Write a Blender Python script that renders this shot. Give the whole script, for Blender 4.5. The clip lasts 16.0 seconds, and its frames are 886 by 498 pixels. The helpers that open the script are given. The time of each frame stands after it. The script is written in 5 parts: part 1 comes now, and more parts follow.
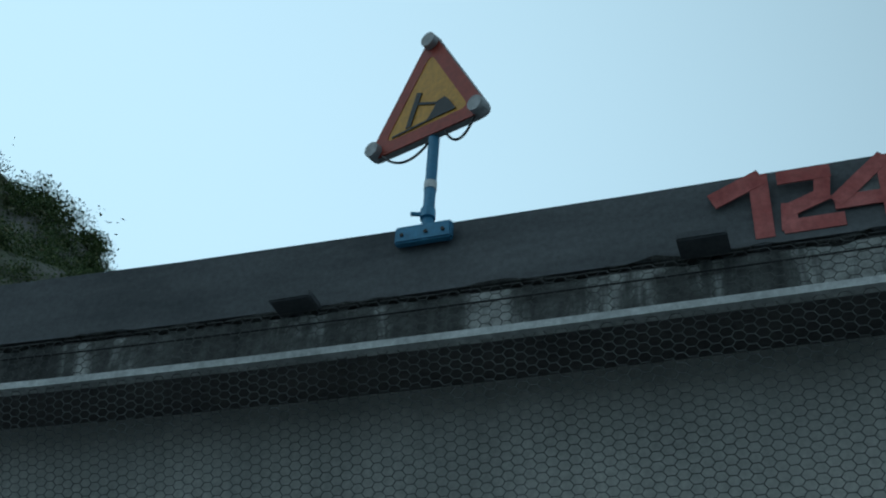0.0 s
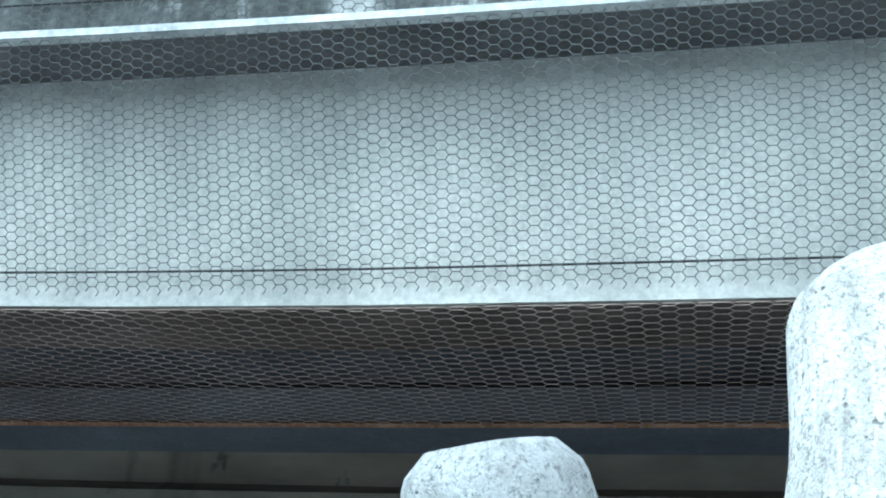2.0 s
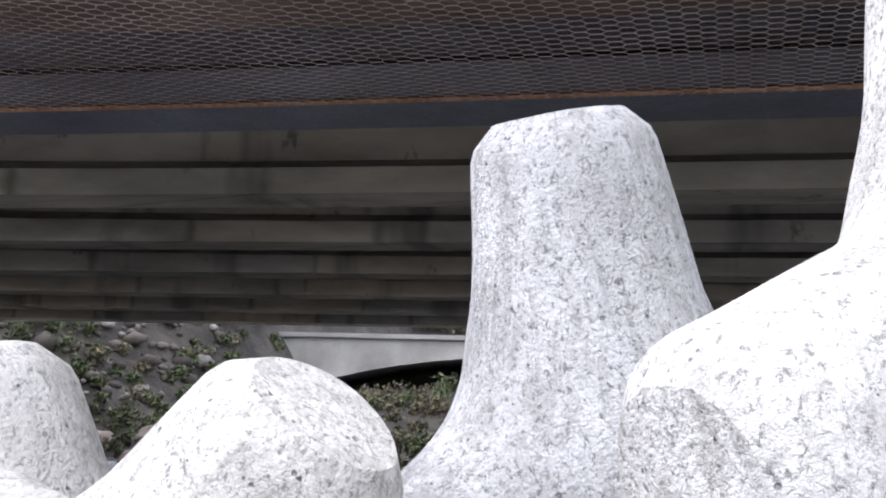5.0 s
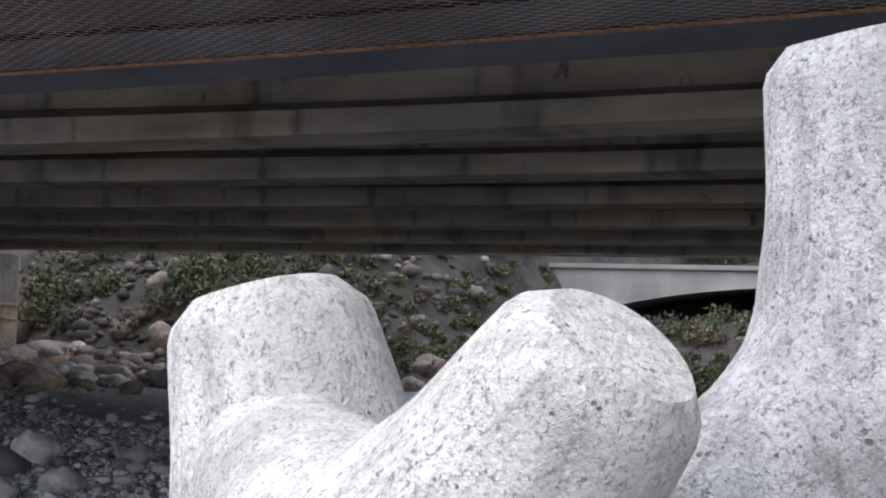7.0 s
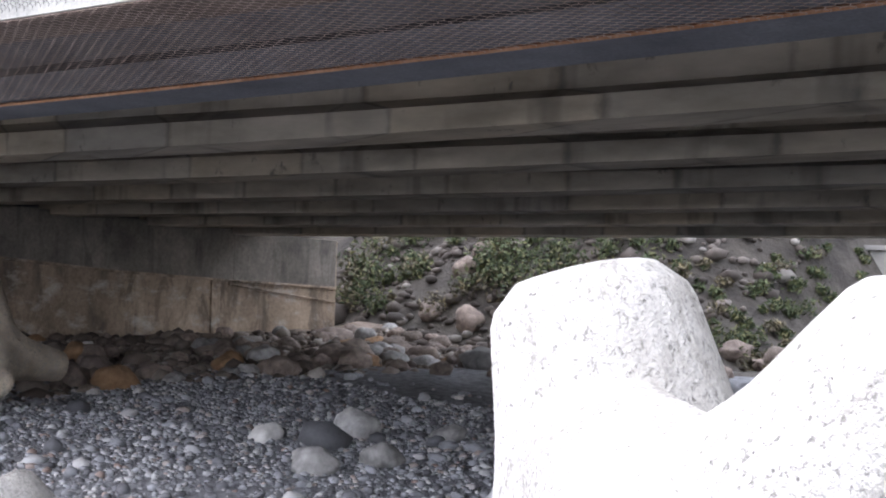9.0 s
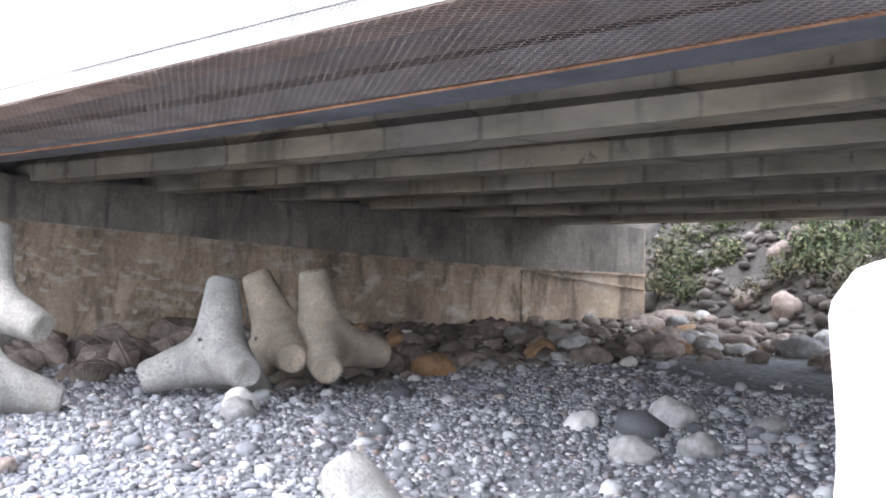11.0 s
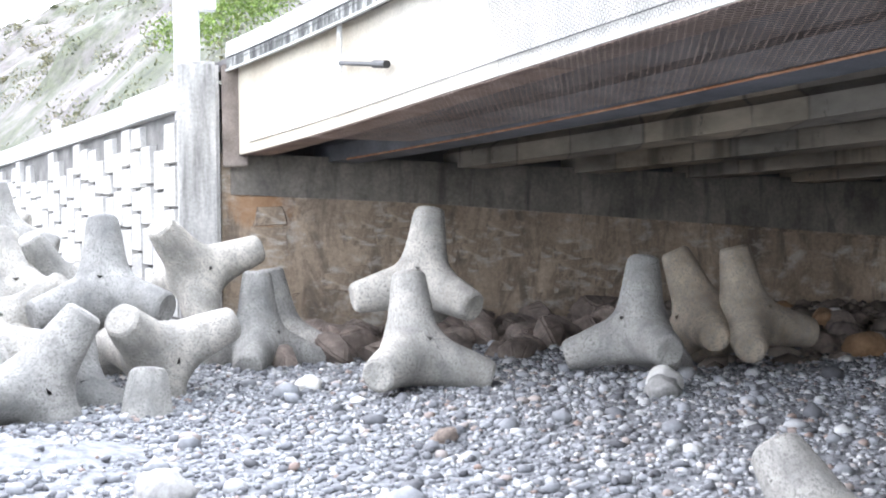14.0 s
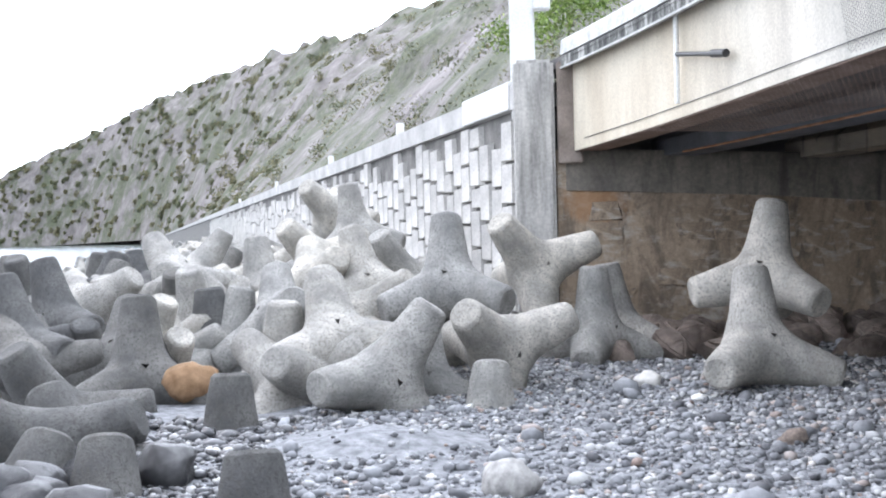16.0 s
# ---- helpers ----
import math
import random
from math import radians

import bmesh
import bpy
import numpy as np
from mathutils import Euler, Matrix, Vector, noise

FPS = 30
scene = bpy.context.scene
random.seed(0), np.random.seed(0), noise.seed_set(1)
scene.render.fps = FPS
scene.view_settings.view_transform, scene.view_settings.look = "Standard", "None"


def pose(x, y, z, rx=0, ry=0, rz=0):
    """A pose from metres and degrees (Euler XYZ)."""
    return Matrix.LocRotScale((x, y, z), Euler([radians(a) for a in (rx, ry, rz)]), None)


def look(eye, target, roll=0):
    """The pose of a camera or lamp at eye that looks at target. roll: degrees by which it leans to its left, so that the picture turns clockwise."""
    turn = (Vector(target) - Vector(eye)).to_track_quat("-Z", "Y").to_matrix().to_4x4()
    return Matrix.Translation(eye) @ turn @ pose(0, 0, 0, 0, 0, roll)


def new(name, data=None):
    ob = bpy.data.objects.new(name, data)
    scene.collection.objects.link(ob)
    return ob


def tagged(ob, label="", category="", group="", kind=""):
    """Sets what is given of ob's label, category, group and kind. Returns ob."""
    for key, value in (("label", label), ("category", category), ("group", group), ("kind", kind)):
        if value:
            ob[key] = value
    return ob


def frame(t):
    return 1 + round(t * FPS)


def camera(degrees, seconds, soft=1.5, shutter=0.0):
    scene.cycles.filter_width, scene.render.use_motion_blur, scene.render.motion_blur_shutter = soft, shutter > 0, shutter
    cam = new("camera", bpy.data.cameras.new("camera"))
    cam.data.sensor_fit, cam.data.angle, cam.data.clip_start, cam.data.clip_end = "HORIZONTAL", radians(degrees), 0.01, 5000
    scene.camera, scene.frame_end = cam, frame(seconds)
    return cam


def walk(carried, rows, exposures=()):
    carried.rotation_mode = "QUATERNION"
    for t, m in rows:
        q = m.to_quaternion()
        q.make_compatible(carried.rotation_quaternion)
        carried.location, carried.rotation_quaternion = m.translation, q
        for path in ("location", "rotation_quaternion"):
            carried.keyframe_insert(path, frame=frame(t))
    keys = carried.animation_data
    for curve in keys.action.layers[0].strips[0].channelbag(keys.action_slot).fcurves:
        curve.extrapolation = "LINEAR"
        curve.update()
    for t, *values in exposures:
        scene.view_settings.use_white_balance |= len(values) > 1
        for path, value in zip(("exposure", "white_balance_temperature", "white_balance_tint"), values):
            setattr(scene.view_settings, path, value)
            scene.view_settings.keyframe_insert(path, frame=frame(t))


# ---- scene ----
cam = camera(41.3, 16.0, soft=2.0)
walk(cam, [
    (0.0, pose(-0.002, -0.001, 1.600, 126.728, -2.946, 18.318)),
    (0.5, pose(0.005, 0.002, 1.600, 124.299, -2.941, 16.537)),
    (1.0, pose(0.017, 0.005, 1.600, 121.196, -2.798, 13.747)),
    (1.5, pose(0.024, 0.007, 1.600, 116.621, -2.754, 11.992)),
    (2.0, pose(0.028, 0.008, 1.600, 112.025, -2.729, 11.185)),
    (2.5, pose(0.028, 0.008, 1.600, 108.080, -2.442, 11.502)),
    (3.0, pose(0.028, 0.008, 1.600, 105.192, -2.266, 11.754)),
    (3.5, pose(0.027, 0.008, 1.600, 102.404, -1.684, 12.213)),
    (5.8, pose(0.009, 0.003, 1.600, 93.937, -1.889, 17.484)),
    (6.0, pose(0.005, 0.002, 1.600, 93.557, -1.838, 18.618)),
    (6.5, pose(-0.013, -0.005, 1.600, 92.634, -1.866, 23.636)),
    (7.0, pose(-0.027, -0.012, 1.600, 92.296, -1.755, 27.533)),
    (7.5, pose(-0.038, -0.018, 1.600, 91.964, -2.236, 30.786)),
    (8.0, pose(-0.049, -0.025, 1.600, 91.339, -2.327, 34.247)),
    (8.5, pose(-0.062, -0.035, 1.600, 90.934, -1.863, 38.644)),
    (9.0, pose(-0.072, -0.043, 1.600, 91.072, -1.742, 42.063)),
    (9.5, pose(-0.085, -0.055, 1.600, 90.561, -1.530, 46.556)),
    (10.0, pose(-0.095, -0.067, 1.600, 90.549, -1.336, 50.543)),
    (10.2, pose(-0.098, -0.071, 1.600, 90.539, -1.111, 51.930)),
    (12.5, pose(-0.124, -0.114, 1.600, 89.356, -0.551, 64.952)),
    (13.0, pose(-0.129, -0.124, 1.600, 89.359, -0.133, 67.887)),
    (13.5, pose(-0.134, -0.138, 1.600, 89.160, 0.295, 71.808)),
    (14.0, pose(-0.139, -0.156, 1.600, 89.125, 0.741, 76.761)),
    (14.5, pose(-0.142, -0.174, 1.600, 89.189, 1.198, 81.396)),
    (15.0, pose(-0.144, -0.187, 1.600, 89.147, 1.013, 84.757)),
    (15.5, pose(-0.145, -0.202, 1.600, 88.788, 1.393, 88.797)),
    (16.0, pose(-0.144, -0.218, 1.600, 89.189, 1.476, 92.801)),
], exposures=[
    (0.0, -2.6, 5600, -6), (0.25, -2.4, 5850, -4), (0.6, -2.0, 6350, -1), (1.0, -0.3, 5750, -1), (1.5, 0.3, 5700, -2), (2.5, 0.75, 6200, 9), (3.5, 0.95, 6750, 24),
    (6.0, 0.15, 6950, 27), (7.0, 0.1, 6950, 27), (9.0, 0.85, 7000, 28), (10.0, 1.4, 6950, 27), (12.5, 1.95, 6950, 25), (14.5, 0.92, 6900, 23), (16.0, 0.5, 6850, 23)])

# ---- world and sun ----
SUN_AZ, SUN_EL = radians(215), radians(48)      # sun over the sea, behind the walker
world = bpy.data.worlds.new("sky")
world.use_nodes = True
scene.world = world
wn, wl = world.node_tree.nodes, world.node_tree.links
sky = wn.new("ShaderNodeTexSky")
sky.sky_type = 'NISHITA'
sky.sun_disc = False
sky.sun_elevation = SUN_EL
sky.sun_rotation = radians(215)
sky.air_density, sky.dust_density, sky.ozone_density = 1.0, 1.0, 1.0
wn["Background"].inputs["Strength"].default_value = 0.12
haze = wn.new("ShaderNodeMix")                  # thin bright haze over the whole sky
haze.data_type = 'RGBA'
haze.inputs[0].default_value = 0.66
away = wn.new("ShaderNodeVectorMath")           # the haze is brighter over the land than over the sea
away.operation = 'DOT_PRODUCT'
away.inputs[1].default_value = (-0.78, 0.54, 0.31)
wl.new(wn.new("ShaderNodeTexCoord").outputs["Generated"], away.inputs[0])
glow = wn.new("ShaderNodeMapRange")
glow.interpolation_type = 'SMOOTHSTEP'
for k, v in ((1, 0.1), (2, 1.0), (3, 0.95), (4, 2.7)):
    glow.inputs[k].default_value = v
wl.new(away.outputs["Value"], glow.inputs[0])
bright = wn.new("ShaderNodeVectorMath")
bright.operation = 'SCALE'
bright.inputs[0].default_value = (19.5, 23.7, 26.8)
wl.new(glow.outputs[0], bright.inputs["Scale"])
wl.new(bright.outputs[0], haze.inputs[7])
wl.new(sky.outputs["Color"], haze.inputs[6])
wl.new(haze.outputs[2], wn["Background"].inputs["Color"])
sun_data = bpy.data.lights.new("sun", 'SUN')
sun_data.energy, sun_data.angle, sun_data.color = 0.5, radians(40), (1.0, 0.95, 0.88)
sun = new("sun", sun_data)
sun.matrix_world = look((-60, -90, 120), (0, 0, 0))

# ---- materials ----
def ramp(nt, fac, stops):
    r = nt.nodes.new("ShaderNodeValToRGB")
    els = r.color_ramp.elements
    while len(els) < len(stops):
        els.new(0.5)
    for e, (p, c) in zip(els, stops):
        e.position, e.color = p, (*c, 1) if len(c) == 3 else c
    nt.links.new(fac, r.inputs["Fac"])
    return r.outputs["Color"]


def noise_fac(nt, co, scale, detail=6, rough=0.6, stretch=(1, 1, 1), warp=0.0):
    m = nt.nodes.new("ShaderNodeMapping")
    m.inputs["Scale"].default_value = stretch
    nt.links.new(co, m.inputs["Vector"])
    n = nt.nodes.new("ShaderNodeTexNoise")
    n.inputs["Scale"].default_value, n.inputs["Detail"].default_value = scale, detail
    n.inputs["Roughness"].default_value, n.inputs["Distortion"].default_value = rough, warp
    nt.links.new(m.outputs["Vector"], n.inputs["Vector"])
    return n.outputs["Fac"]


def mix(nt, fac, a, b, how='MIX'):
    m = nt.nodes.new("ShaderNodeMix")
    m.data_type, m.blend_type = 'RGBA', how
    for sock, v in ((m.inputs[0], fac), (m.inputs[6], a), (m.inputs[7], b)):
        if isinstance(v, bpy.types.NodeSocket):
            nt.links.new(v, sock)
        elif isinstance(v, (int, float)):
            sock.default_value = v
        else:
            sock.default_value = (*v, 1)
    return m.outputs[2]


def material(name, rough=0.85, metallic=0.0):
    m = bpy.data.materials.new(name)
    m.use_nodes = True
    nt = m.node_tree
    b = nt.nodes["Principled BSDF"]
    b.inputs["Roughness"].default_value, b.inputs["Metallic"].default_value = rough, metallic
    co = nt.nodes.new("ShaderNodeTexCoord").outputs["Object"]
    return m, nt, b, co


def finish(nt, b, colour, height=None, strength=0.3, distance=0.01):
    if isinstance(colour, bpy.types.NodeSocket):
        nt.links.new(colour, b.inputs["Base Color"])
    else:
        b.inputs["Base Color"].default_value = (*colour, 1)
    if height is not None:
        bump = nt.nodes.new("ShaderNodeBump")
        bump.inputs["Strength"].default_value, bump.inputs["Distance"].default_value = strength, distance
        nt.links.new(height, bump.inputs["Height"])
        nt.links.new(bump.outputs["Normal"], b.inputs["Normal"])


def simple(name, dark, light, scale=4.0, rough=0.85, strength=0.25, distance=0.01, stretch=(1, 1, 1), fine=40.0, metallic=0.0, spread=(0.3, 0.7), vary=0.0):
    """Two-tone surface with large blotches, fine grain and relief."""
    m, nt, b, co = material(name, rough, metallic)
    big = noise_fac(nt, co, scale, 5, 0.6, stretch)
    small = noise_fac(nt, co, fine, 4, 0.7)
    c = ramp(nt, big, [(spread[0], dark), (spread[1], light)])
    g = ramp(nt, small, [(0.3, (0.7, 0.7, 0.7)), (0.7, (1.15, 1.15, 1.15))])
    c = mix(nt, 0.8, c, g, 'MULTIPLY')
    if vary:
        info = nt.nodes.new("ShaderNodeObjectInfo")
        v = ramp(nt, info.outputs["Random"], [(0.0, (1 - vary,) * 3), (1.0, (1 + vary,) * 3)])
        c = mix(nt, 1.0, c, v, 'MULTIPLY')
    finish(nt, b, c, small, strength, distance)
    return m


def pitted_concrete(name, dark, light, pits=26.0, soot=0.35, sparse=0.0):
    """Cast concrete with exposed aggregate, air holes and grey lichen patches."""
    m, nt, b, co = material(name, 0.9)
    k = min(1.0, light[0] / 0.5)
    big = noise_fac(nt, co, 2.2, 6, 0.65)
    c = ramp(nt, big, [(0.32, dark), (0.62, light)])
    streak = noise_fac(nt, co, 3.0, 5, 0.6, (4, 4, 0.6), 0.5)
    c = mix(nt, ramp(nt, streak, [(0.5, (0, 0, 0)), (0.75, (soot,) * 3)]), c, (0.23 * k, 0.235 * k, 0.23 * k))
    v = nt.nodes.new("ShaderNodeTexVoronoi")
    v.inputs["Scale"].default_value, v.inputs["Randomness"].default_value = pits, 1.0
    nt.links.new(co, v.inputs["Vector"])
    gate = noise_fac(nt, co, pits * 0.6, 2, 0.5)
    add = nt.nodes.new("ShaderNodeMath")
    add.operation = 'ADD'
    nt.links.new(v.outputs["Distance"], add.inputs[0])
    nt.links.new(gate, add.inputs[1])
    hole = ramp(nt, add.outputs[0], [(0.50 - sparse * 0.6, (1, 1, 1)), (0.58 - sparse * 0.6, (0, 0, 0))])
    c = mix(nt, hole, c, (0.25 * k, 0.245 * k, 0.235 * k))
    speck = noise_fac(nt, co, pits * 1.7, 5, 0.8, (1, 1, 0.75), 0.4)
    c = mix(nt, ramp(nt, speck, [(0.52 + sparse, (0, 0, 0)), (0.58 + sparse, (0.9,) * 3)]), c, (0.22 * k, 0.215 * k, 0.205 * k))
    blotch = noise_fac(nt, co, 6.0, 6, 0.7)
    c = mix(nt, ramp(nt, blotch, [(0.5, (0, 0, 0)), (0.7, (0.55,) * 3)]), c, (0.3 * k, 0.28 * k, 0.255 * k))
    if sparse:                                     # lime runs down the legs, and grey lichen in patches
        run = noise_fac(nt, co, 9.0, 5, 0.65, (2.2, 2.2, 0.22), 0.6)
        c = mix(nt, ramp(nt, run, [(0.40, (0.4,) * 3), (0.48, (0, 0, 0))]), c, (0.3, 0.285, 0.26))
        c = mix(nt, ramp(nt, run, [(0.6, (0, 0, 0)), (0.66, (0.6,) * 3)]), c, (0.74, 0.73, 0.71))
        lichen = noise_fac(nt, co, 3.4, 7, 0.75)
        c = mix(nt, ramp(nt, lichen, [(0.57, (0, 0, 0)), (0.66, (0.6,) * 3)]), c, (0.25, 0.25, 0.245))
    v2 = nt.nodes.new("ShaderNodeTexVoronoi")
    v2.inputs["Scale"].default_value = pits * 2.3
    nt.links.new(co, v2.inputs["Vector"])
    grain = ramp(nt, v2.outputs["Distance"], [(0.1, (0.78, 0.78, 0.78)), (0.5, (1.1, 1.1, 1.08))])
    c = mix(nt, 0.7, c, grain, 'MULTIPLY')
    info = nt.nodes.new("ShaderNodeObjectInfo")
    low = 0.9 if sparse else 0.62
    tone = ramp(nt, info.outputs["Random"], [(0.0, (low, low * 1.02, low * 1.05)), (0.5, (max(0.9, low), max(0.89, low), max(0.87, low))), (1.0, (1.12, 1.09, 1.03))])
    c = mix(nt, 1.0, c, tone, 'MULTIPLY')
    h = nt.nodes.new("ShaderNodeMath")
    h.operation = 'MULTIPLY_ADD'
    h.inputs[1].default_value = -1.0
    nt.links.new(hole, h.inputs[0])
    nt.links.new(noise_fac(nt, co, 60, 4, 0.7), h.inputs[2])
    finish(nt, b, c, h.outputs[0], 0.9, 0.025)
    return m


M_TETRA = pitted_concrete("weathered_tetrapod_concrete", (0.27, 0.265, 0.255), (0.57, 0.55, 0.515), 26.0, 0.7)
M_TETRA_NEAR = pitted_concrete("speckled_tetrapod_concrete", (0.5, 0.49, 0.475), (0.74, 0.73, 0.71), 36.0, 0.45, 0.022)
m, nt, b, co = material("formed_beam_concrete", 0.9)
c = ramp(nt, noise_fac(nt, co, 1.4, 6, 0.6, (0.6, 2, 2)), [(0.3, (0.27, 0.238, 0.196)), (0.7, (0.55, 0.485, 0.4))])
seam = noise_fac(nt, co, 1.0, 3, 0.6, (1.9, 0.3, 0.25))
c = mix(nt, ramp(nt, seam, [(0.33, (0.6,) * 3), (0.43, (0, 0, 0))]), c, (0.1, 0.092, 0.085))
sepb = nt.nodes.new("ShaderNodeSeparateXYZ")        # formwork panels, each with its own tone, and sooty joints between them
nt.links.new(co, sepb.inputs[0])
rowb = nt.nodes.new("ShaderNodeMath")
rowb.operation = 'MULTIPLY_ADD'
rowb.inputs[1].default_value = 3.37
nt.links.new(sepb.outputs[1], rowb.inputs[0])
nt.links.new(sepb.outputs[0], rowb.inputs[2])
cellx = nt.nodes.new("ShaderNodeTexVoronoi")
cellx.voronoi_dimensions, cellx.inputs["Scale"].default_value = '1D', 0.42
nt.links.new(rowb.outputs[0], cellx.inputs["W"])
panel = nt.nodes.new("ShaderNodeSeparateColor")
nt.links.new(cellx.outputs["Color"], panel.inputs[0])
c = mix(nt, 1.0, c, ramp(nt, panel.outputs[0], [(0.0, (0.84, 0.85, 0.87)), (0.6, (1.0, 0.98, 0.95)), (1.0, (1.12, 1.05, 0.95))]), 'MULTIPLY')
rim = nt.nodes.new("ShaderNodeTexVoronoi")
rim.voronoi_dimensions, rim.feature, rim.inputs["Scale"].default_value = '1D', 'DISTANCE_TO_EDGE', 0.42
nt.links.new(rowb.outputs[0], rim.inputs["W"])
worn = nt.nodes.new("ShaderNodeMath")
worn.operation = 'MULTIPLY_ADD'
worn.inputs[1].default_value = 0.11
nt.links.new(noise_fac(nt, co, 2.6, 5, 0.7), worn.inputs[0])
nt.links.new(rim.outputs["Distance"], worn.inputs[2])
c = mix(nt, ramp(nt, worn.outputs[0], [(0.052, (0.6,) * 3), (0.085, (0, 0, 0))]), c, (0.09, 0.083, 0.077))
seam2 = noise_fac(nt, co, 3.0, 5, 0.7, (1.5, 1, 1))
c = mix(nt, ramp(nt, seam2, [(0.62, (0, 0, 0)), (0.7, (0.7,) * 3)]), c, (0.1, 0.095, 0.09))
finish(nt, b, c, noise_fac(nt, co, 30, 4), 0.25, 0.006)
M_BEAM = m
m, nt, b, co = material("lime_streaked_slab_edge", 0.9)
c = ramp(nt, noise_fac(nt, co, 3.0, 7, 0.65, (1.6, 1, 0.35), 0.3), [(0.36, (0.05, 0.052, 0.05)), (0.52, (0.16, 0.165, 0.155)), (0.6, (0.5, 0.5, 0.47)), (0.72, (0.62, 0.61, 0.58))])
c = mix(nt, 0.8, c, ramp(nt, noise_fac(nt, co, 26, 5, 0.7), [(0.35, (0.45, 0.45, 0.45)), (0.65, (1.15, 1.15, 1.15))]), 'MULTIPLY')
finish(nt, b, c, noise_fac(nt, co, 40, 5, 0.7), 0.6, 0.01)
M_EDGE = m
M_LIP = simple("pale_lip_concrete", (0.42, 0.43, 0.42), (0.74, 0.74, 0.72), 5.0, 0.85, 0.3, 0.006)
# dark tone puts the deep shade of undersides and recesses into the colour
M_SOFFIT = simple("shade_dark_concrete", (0.08, 0.078, 0.08), (0.17, 0.16, 0.155), 1.5, 0.95, 0.2, 0.006)
M_KERB = simple("dark_weathered_kerb_concrete", (0.075, 0.08, 0.085), (0.16, 0.165, 0.17), 3.0, 0.9, 0.3, 0.006, (0.4, 1, 2), 50)
m, nt, b, co = material("stained_abutment_concrete", 0.95)
c = ramp(nt, noise_fac(nt, co, 0.9, 7, 0.65, (1, 1, 0.7)), [(0.3, (0.2, 0.148, 0.106)), (0.66, (0.5, 0.385, 0.28))])
c = mix(nt, 0.8, c, ramp(nt, noise_fac(nt, co, 14, 6, 0.75), [(0.3, (0.55, 0.55, 0.55)), (0.7, (1.2, 1.2, 1.2))]), 'MULTIPLY')
drip = noise_fac(nt, co, 1.5, 7, 0.7, (1, 1.5, 0.5), 0.8)
c = mix(nt, ramp(nt, drip, [(0.48, (0, 0, 0)), (0.64, (0.75,) * 3)]), c, (0.1, 0.08, 0.064))
lime = noise_fac(nt, co, 1.6, 8, 0.75, (1, 1, 2.0))
c = mix(nt, ramp(nt, lime, [(0.52, (0, 0, 0)), (0.66, (0.7,) * 3)]), c, (0.55, 0.51, 0.45))
far = nt.nodes.new("ShaderNodeVectorMath")
far.operation = 'DISTANCE'
far.inputs[1].default_value = (-17.3, 1.2, 2.05)
nt.links.new(co, far.inputs[0])
edge = nt.nodes.new("ShaderNodeMath")
edge.operation = 'ADD'
nt.links.new(far.outputs["Value"], edge.inputs[0])
nt.links.new(noise_fac(nt, co, 3.0, 6, 0.7, (1, 1, 0.4)), edge.inputs[1])
c = mix(nt, ramp(nt, edge.outputs[0], [(0.8, (0.6,) * 3), (1.35, (0, 0, 0))]), c, (0.36, 0.175, 0.07))
finish(nt, b, c, noise_fac(nt, co, 16, 6, 0.75), 0.7, 0.03)
M_ABUT = m
M_WALL = simple("pale_retaining_wall_stone", (0.4, 0.39, 0.37), (0.68, 0.66, 0.62), 1.2, 0.9, 0.5, 0.02, fine=18, vary=0.15)
M_GRAVEL = simple("grey_shingle_bed", (0.1, 0.105, 0.115), (0.32, 0.33, 0.345), 9.0, 0.9, 0.9, 0.03, fine=28)
M_STEEL_RUST = simple("rusted_net_wire", (0.2, 0.1, 0.06), (0.34, 0.2, 0.13), 6.0, 0.8, 0.1, 0.002)
M_RUSTLINE = simple("orange_rust", (0.3, 0.12, 0.05), (0.55, 0.3, 0.18), 5.0, 0.85, 0.2, 0.003)
M_NETLOW = simple("rust_tinged_net_wire", (0.35, 0.245, 0.195), (0.64, 0.51, 0.44), 2.0, 0.7, 0.1, 0.002)
M_WIRE = simple("dull_galvanised_net_wire", (0.075, 0.075, 0.072), (0.19, 0.19, 0.18), 3.0, 0.6, 0.1, 0.001, metallic=0.2)


# ---- building helpers ----
def part(name, bm, material_, parent=None, label="", smooth=False):
    me = bpy.data.meshes.new(name)
    if smooth:
        for fc in bm.faces:
            fc.smooth = True
    bm.to_mesh(me)
    bm.free()
    me.materials.append(material_)
    ob = new(name, me)
    ob.parent = parent
    if label:
        tagged(ob, label)
    return ob


def from_arrays(name, verts, faces, material_, parent=None, smooth=False):
    me = bpy.data.meshes.new(name)
    me.from_pydata(verts, [], faces)
    if smooth:
        me.polygons.foreach_set("use_smooth", [True] * len(me.polygons))
    me.materials.append(material_)
    ob = new(name, me)
    ob.parent = parent
    return ob


def box(bm, x0, y0, z0, x1, y1, z1, m=None, bevel=0.0):
    vs = [bm.verts.new(((x0, x1)[i & 1], (y0, y1)[i >> 1 & 1], (z0, z1)[i >> 2])) for i in range(8)]
    fs = [bm.faces.new([vs[k] for k in q]) for q in ((0, 2, 3, 1), (4, 5, 7, 6), (0, 1, 5, 4), (1, 3, 7, 5), (3, 2, 6, 7), (2, 0, 4, 6))]
    if bevel:
        es = list({e for fc in fs for e in fc.edges})
        out = bmesh.ops.bevel(bm, geom=es, offset=bevel, segments=2, affect='EDGES')
        vs = [v for v in bm.verts if v in set(out["verts"]) or v in vs]
    if m:
        bmesh.ops.transform(bm, matrix=m, verts=[v for v in vs if v.is_valid])
    return vs


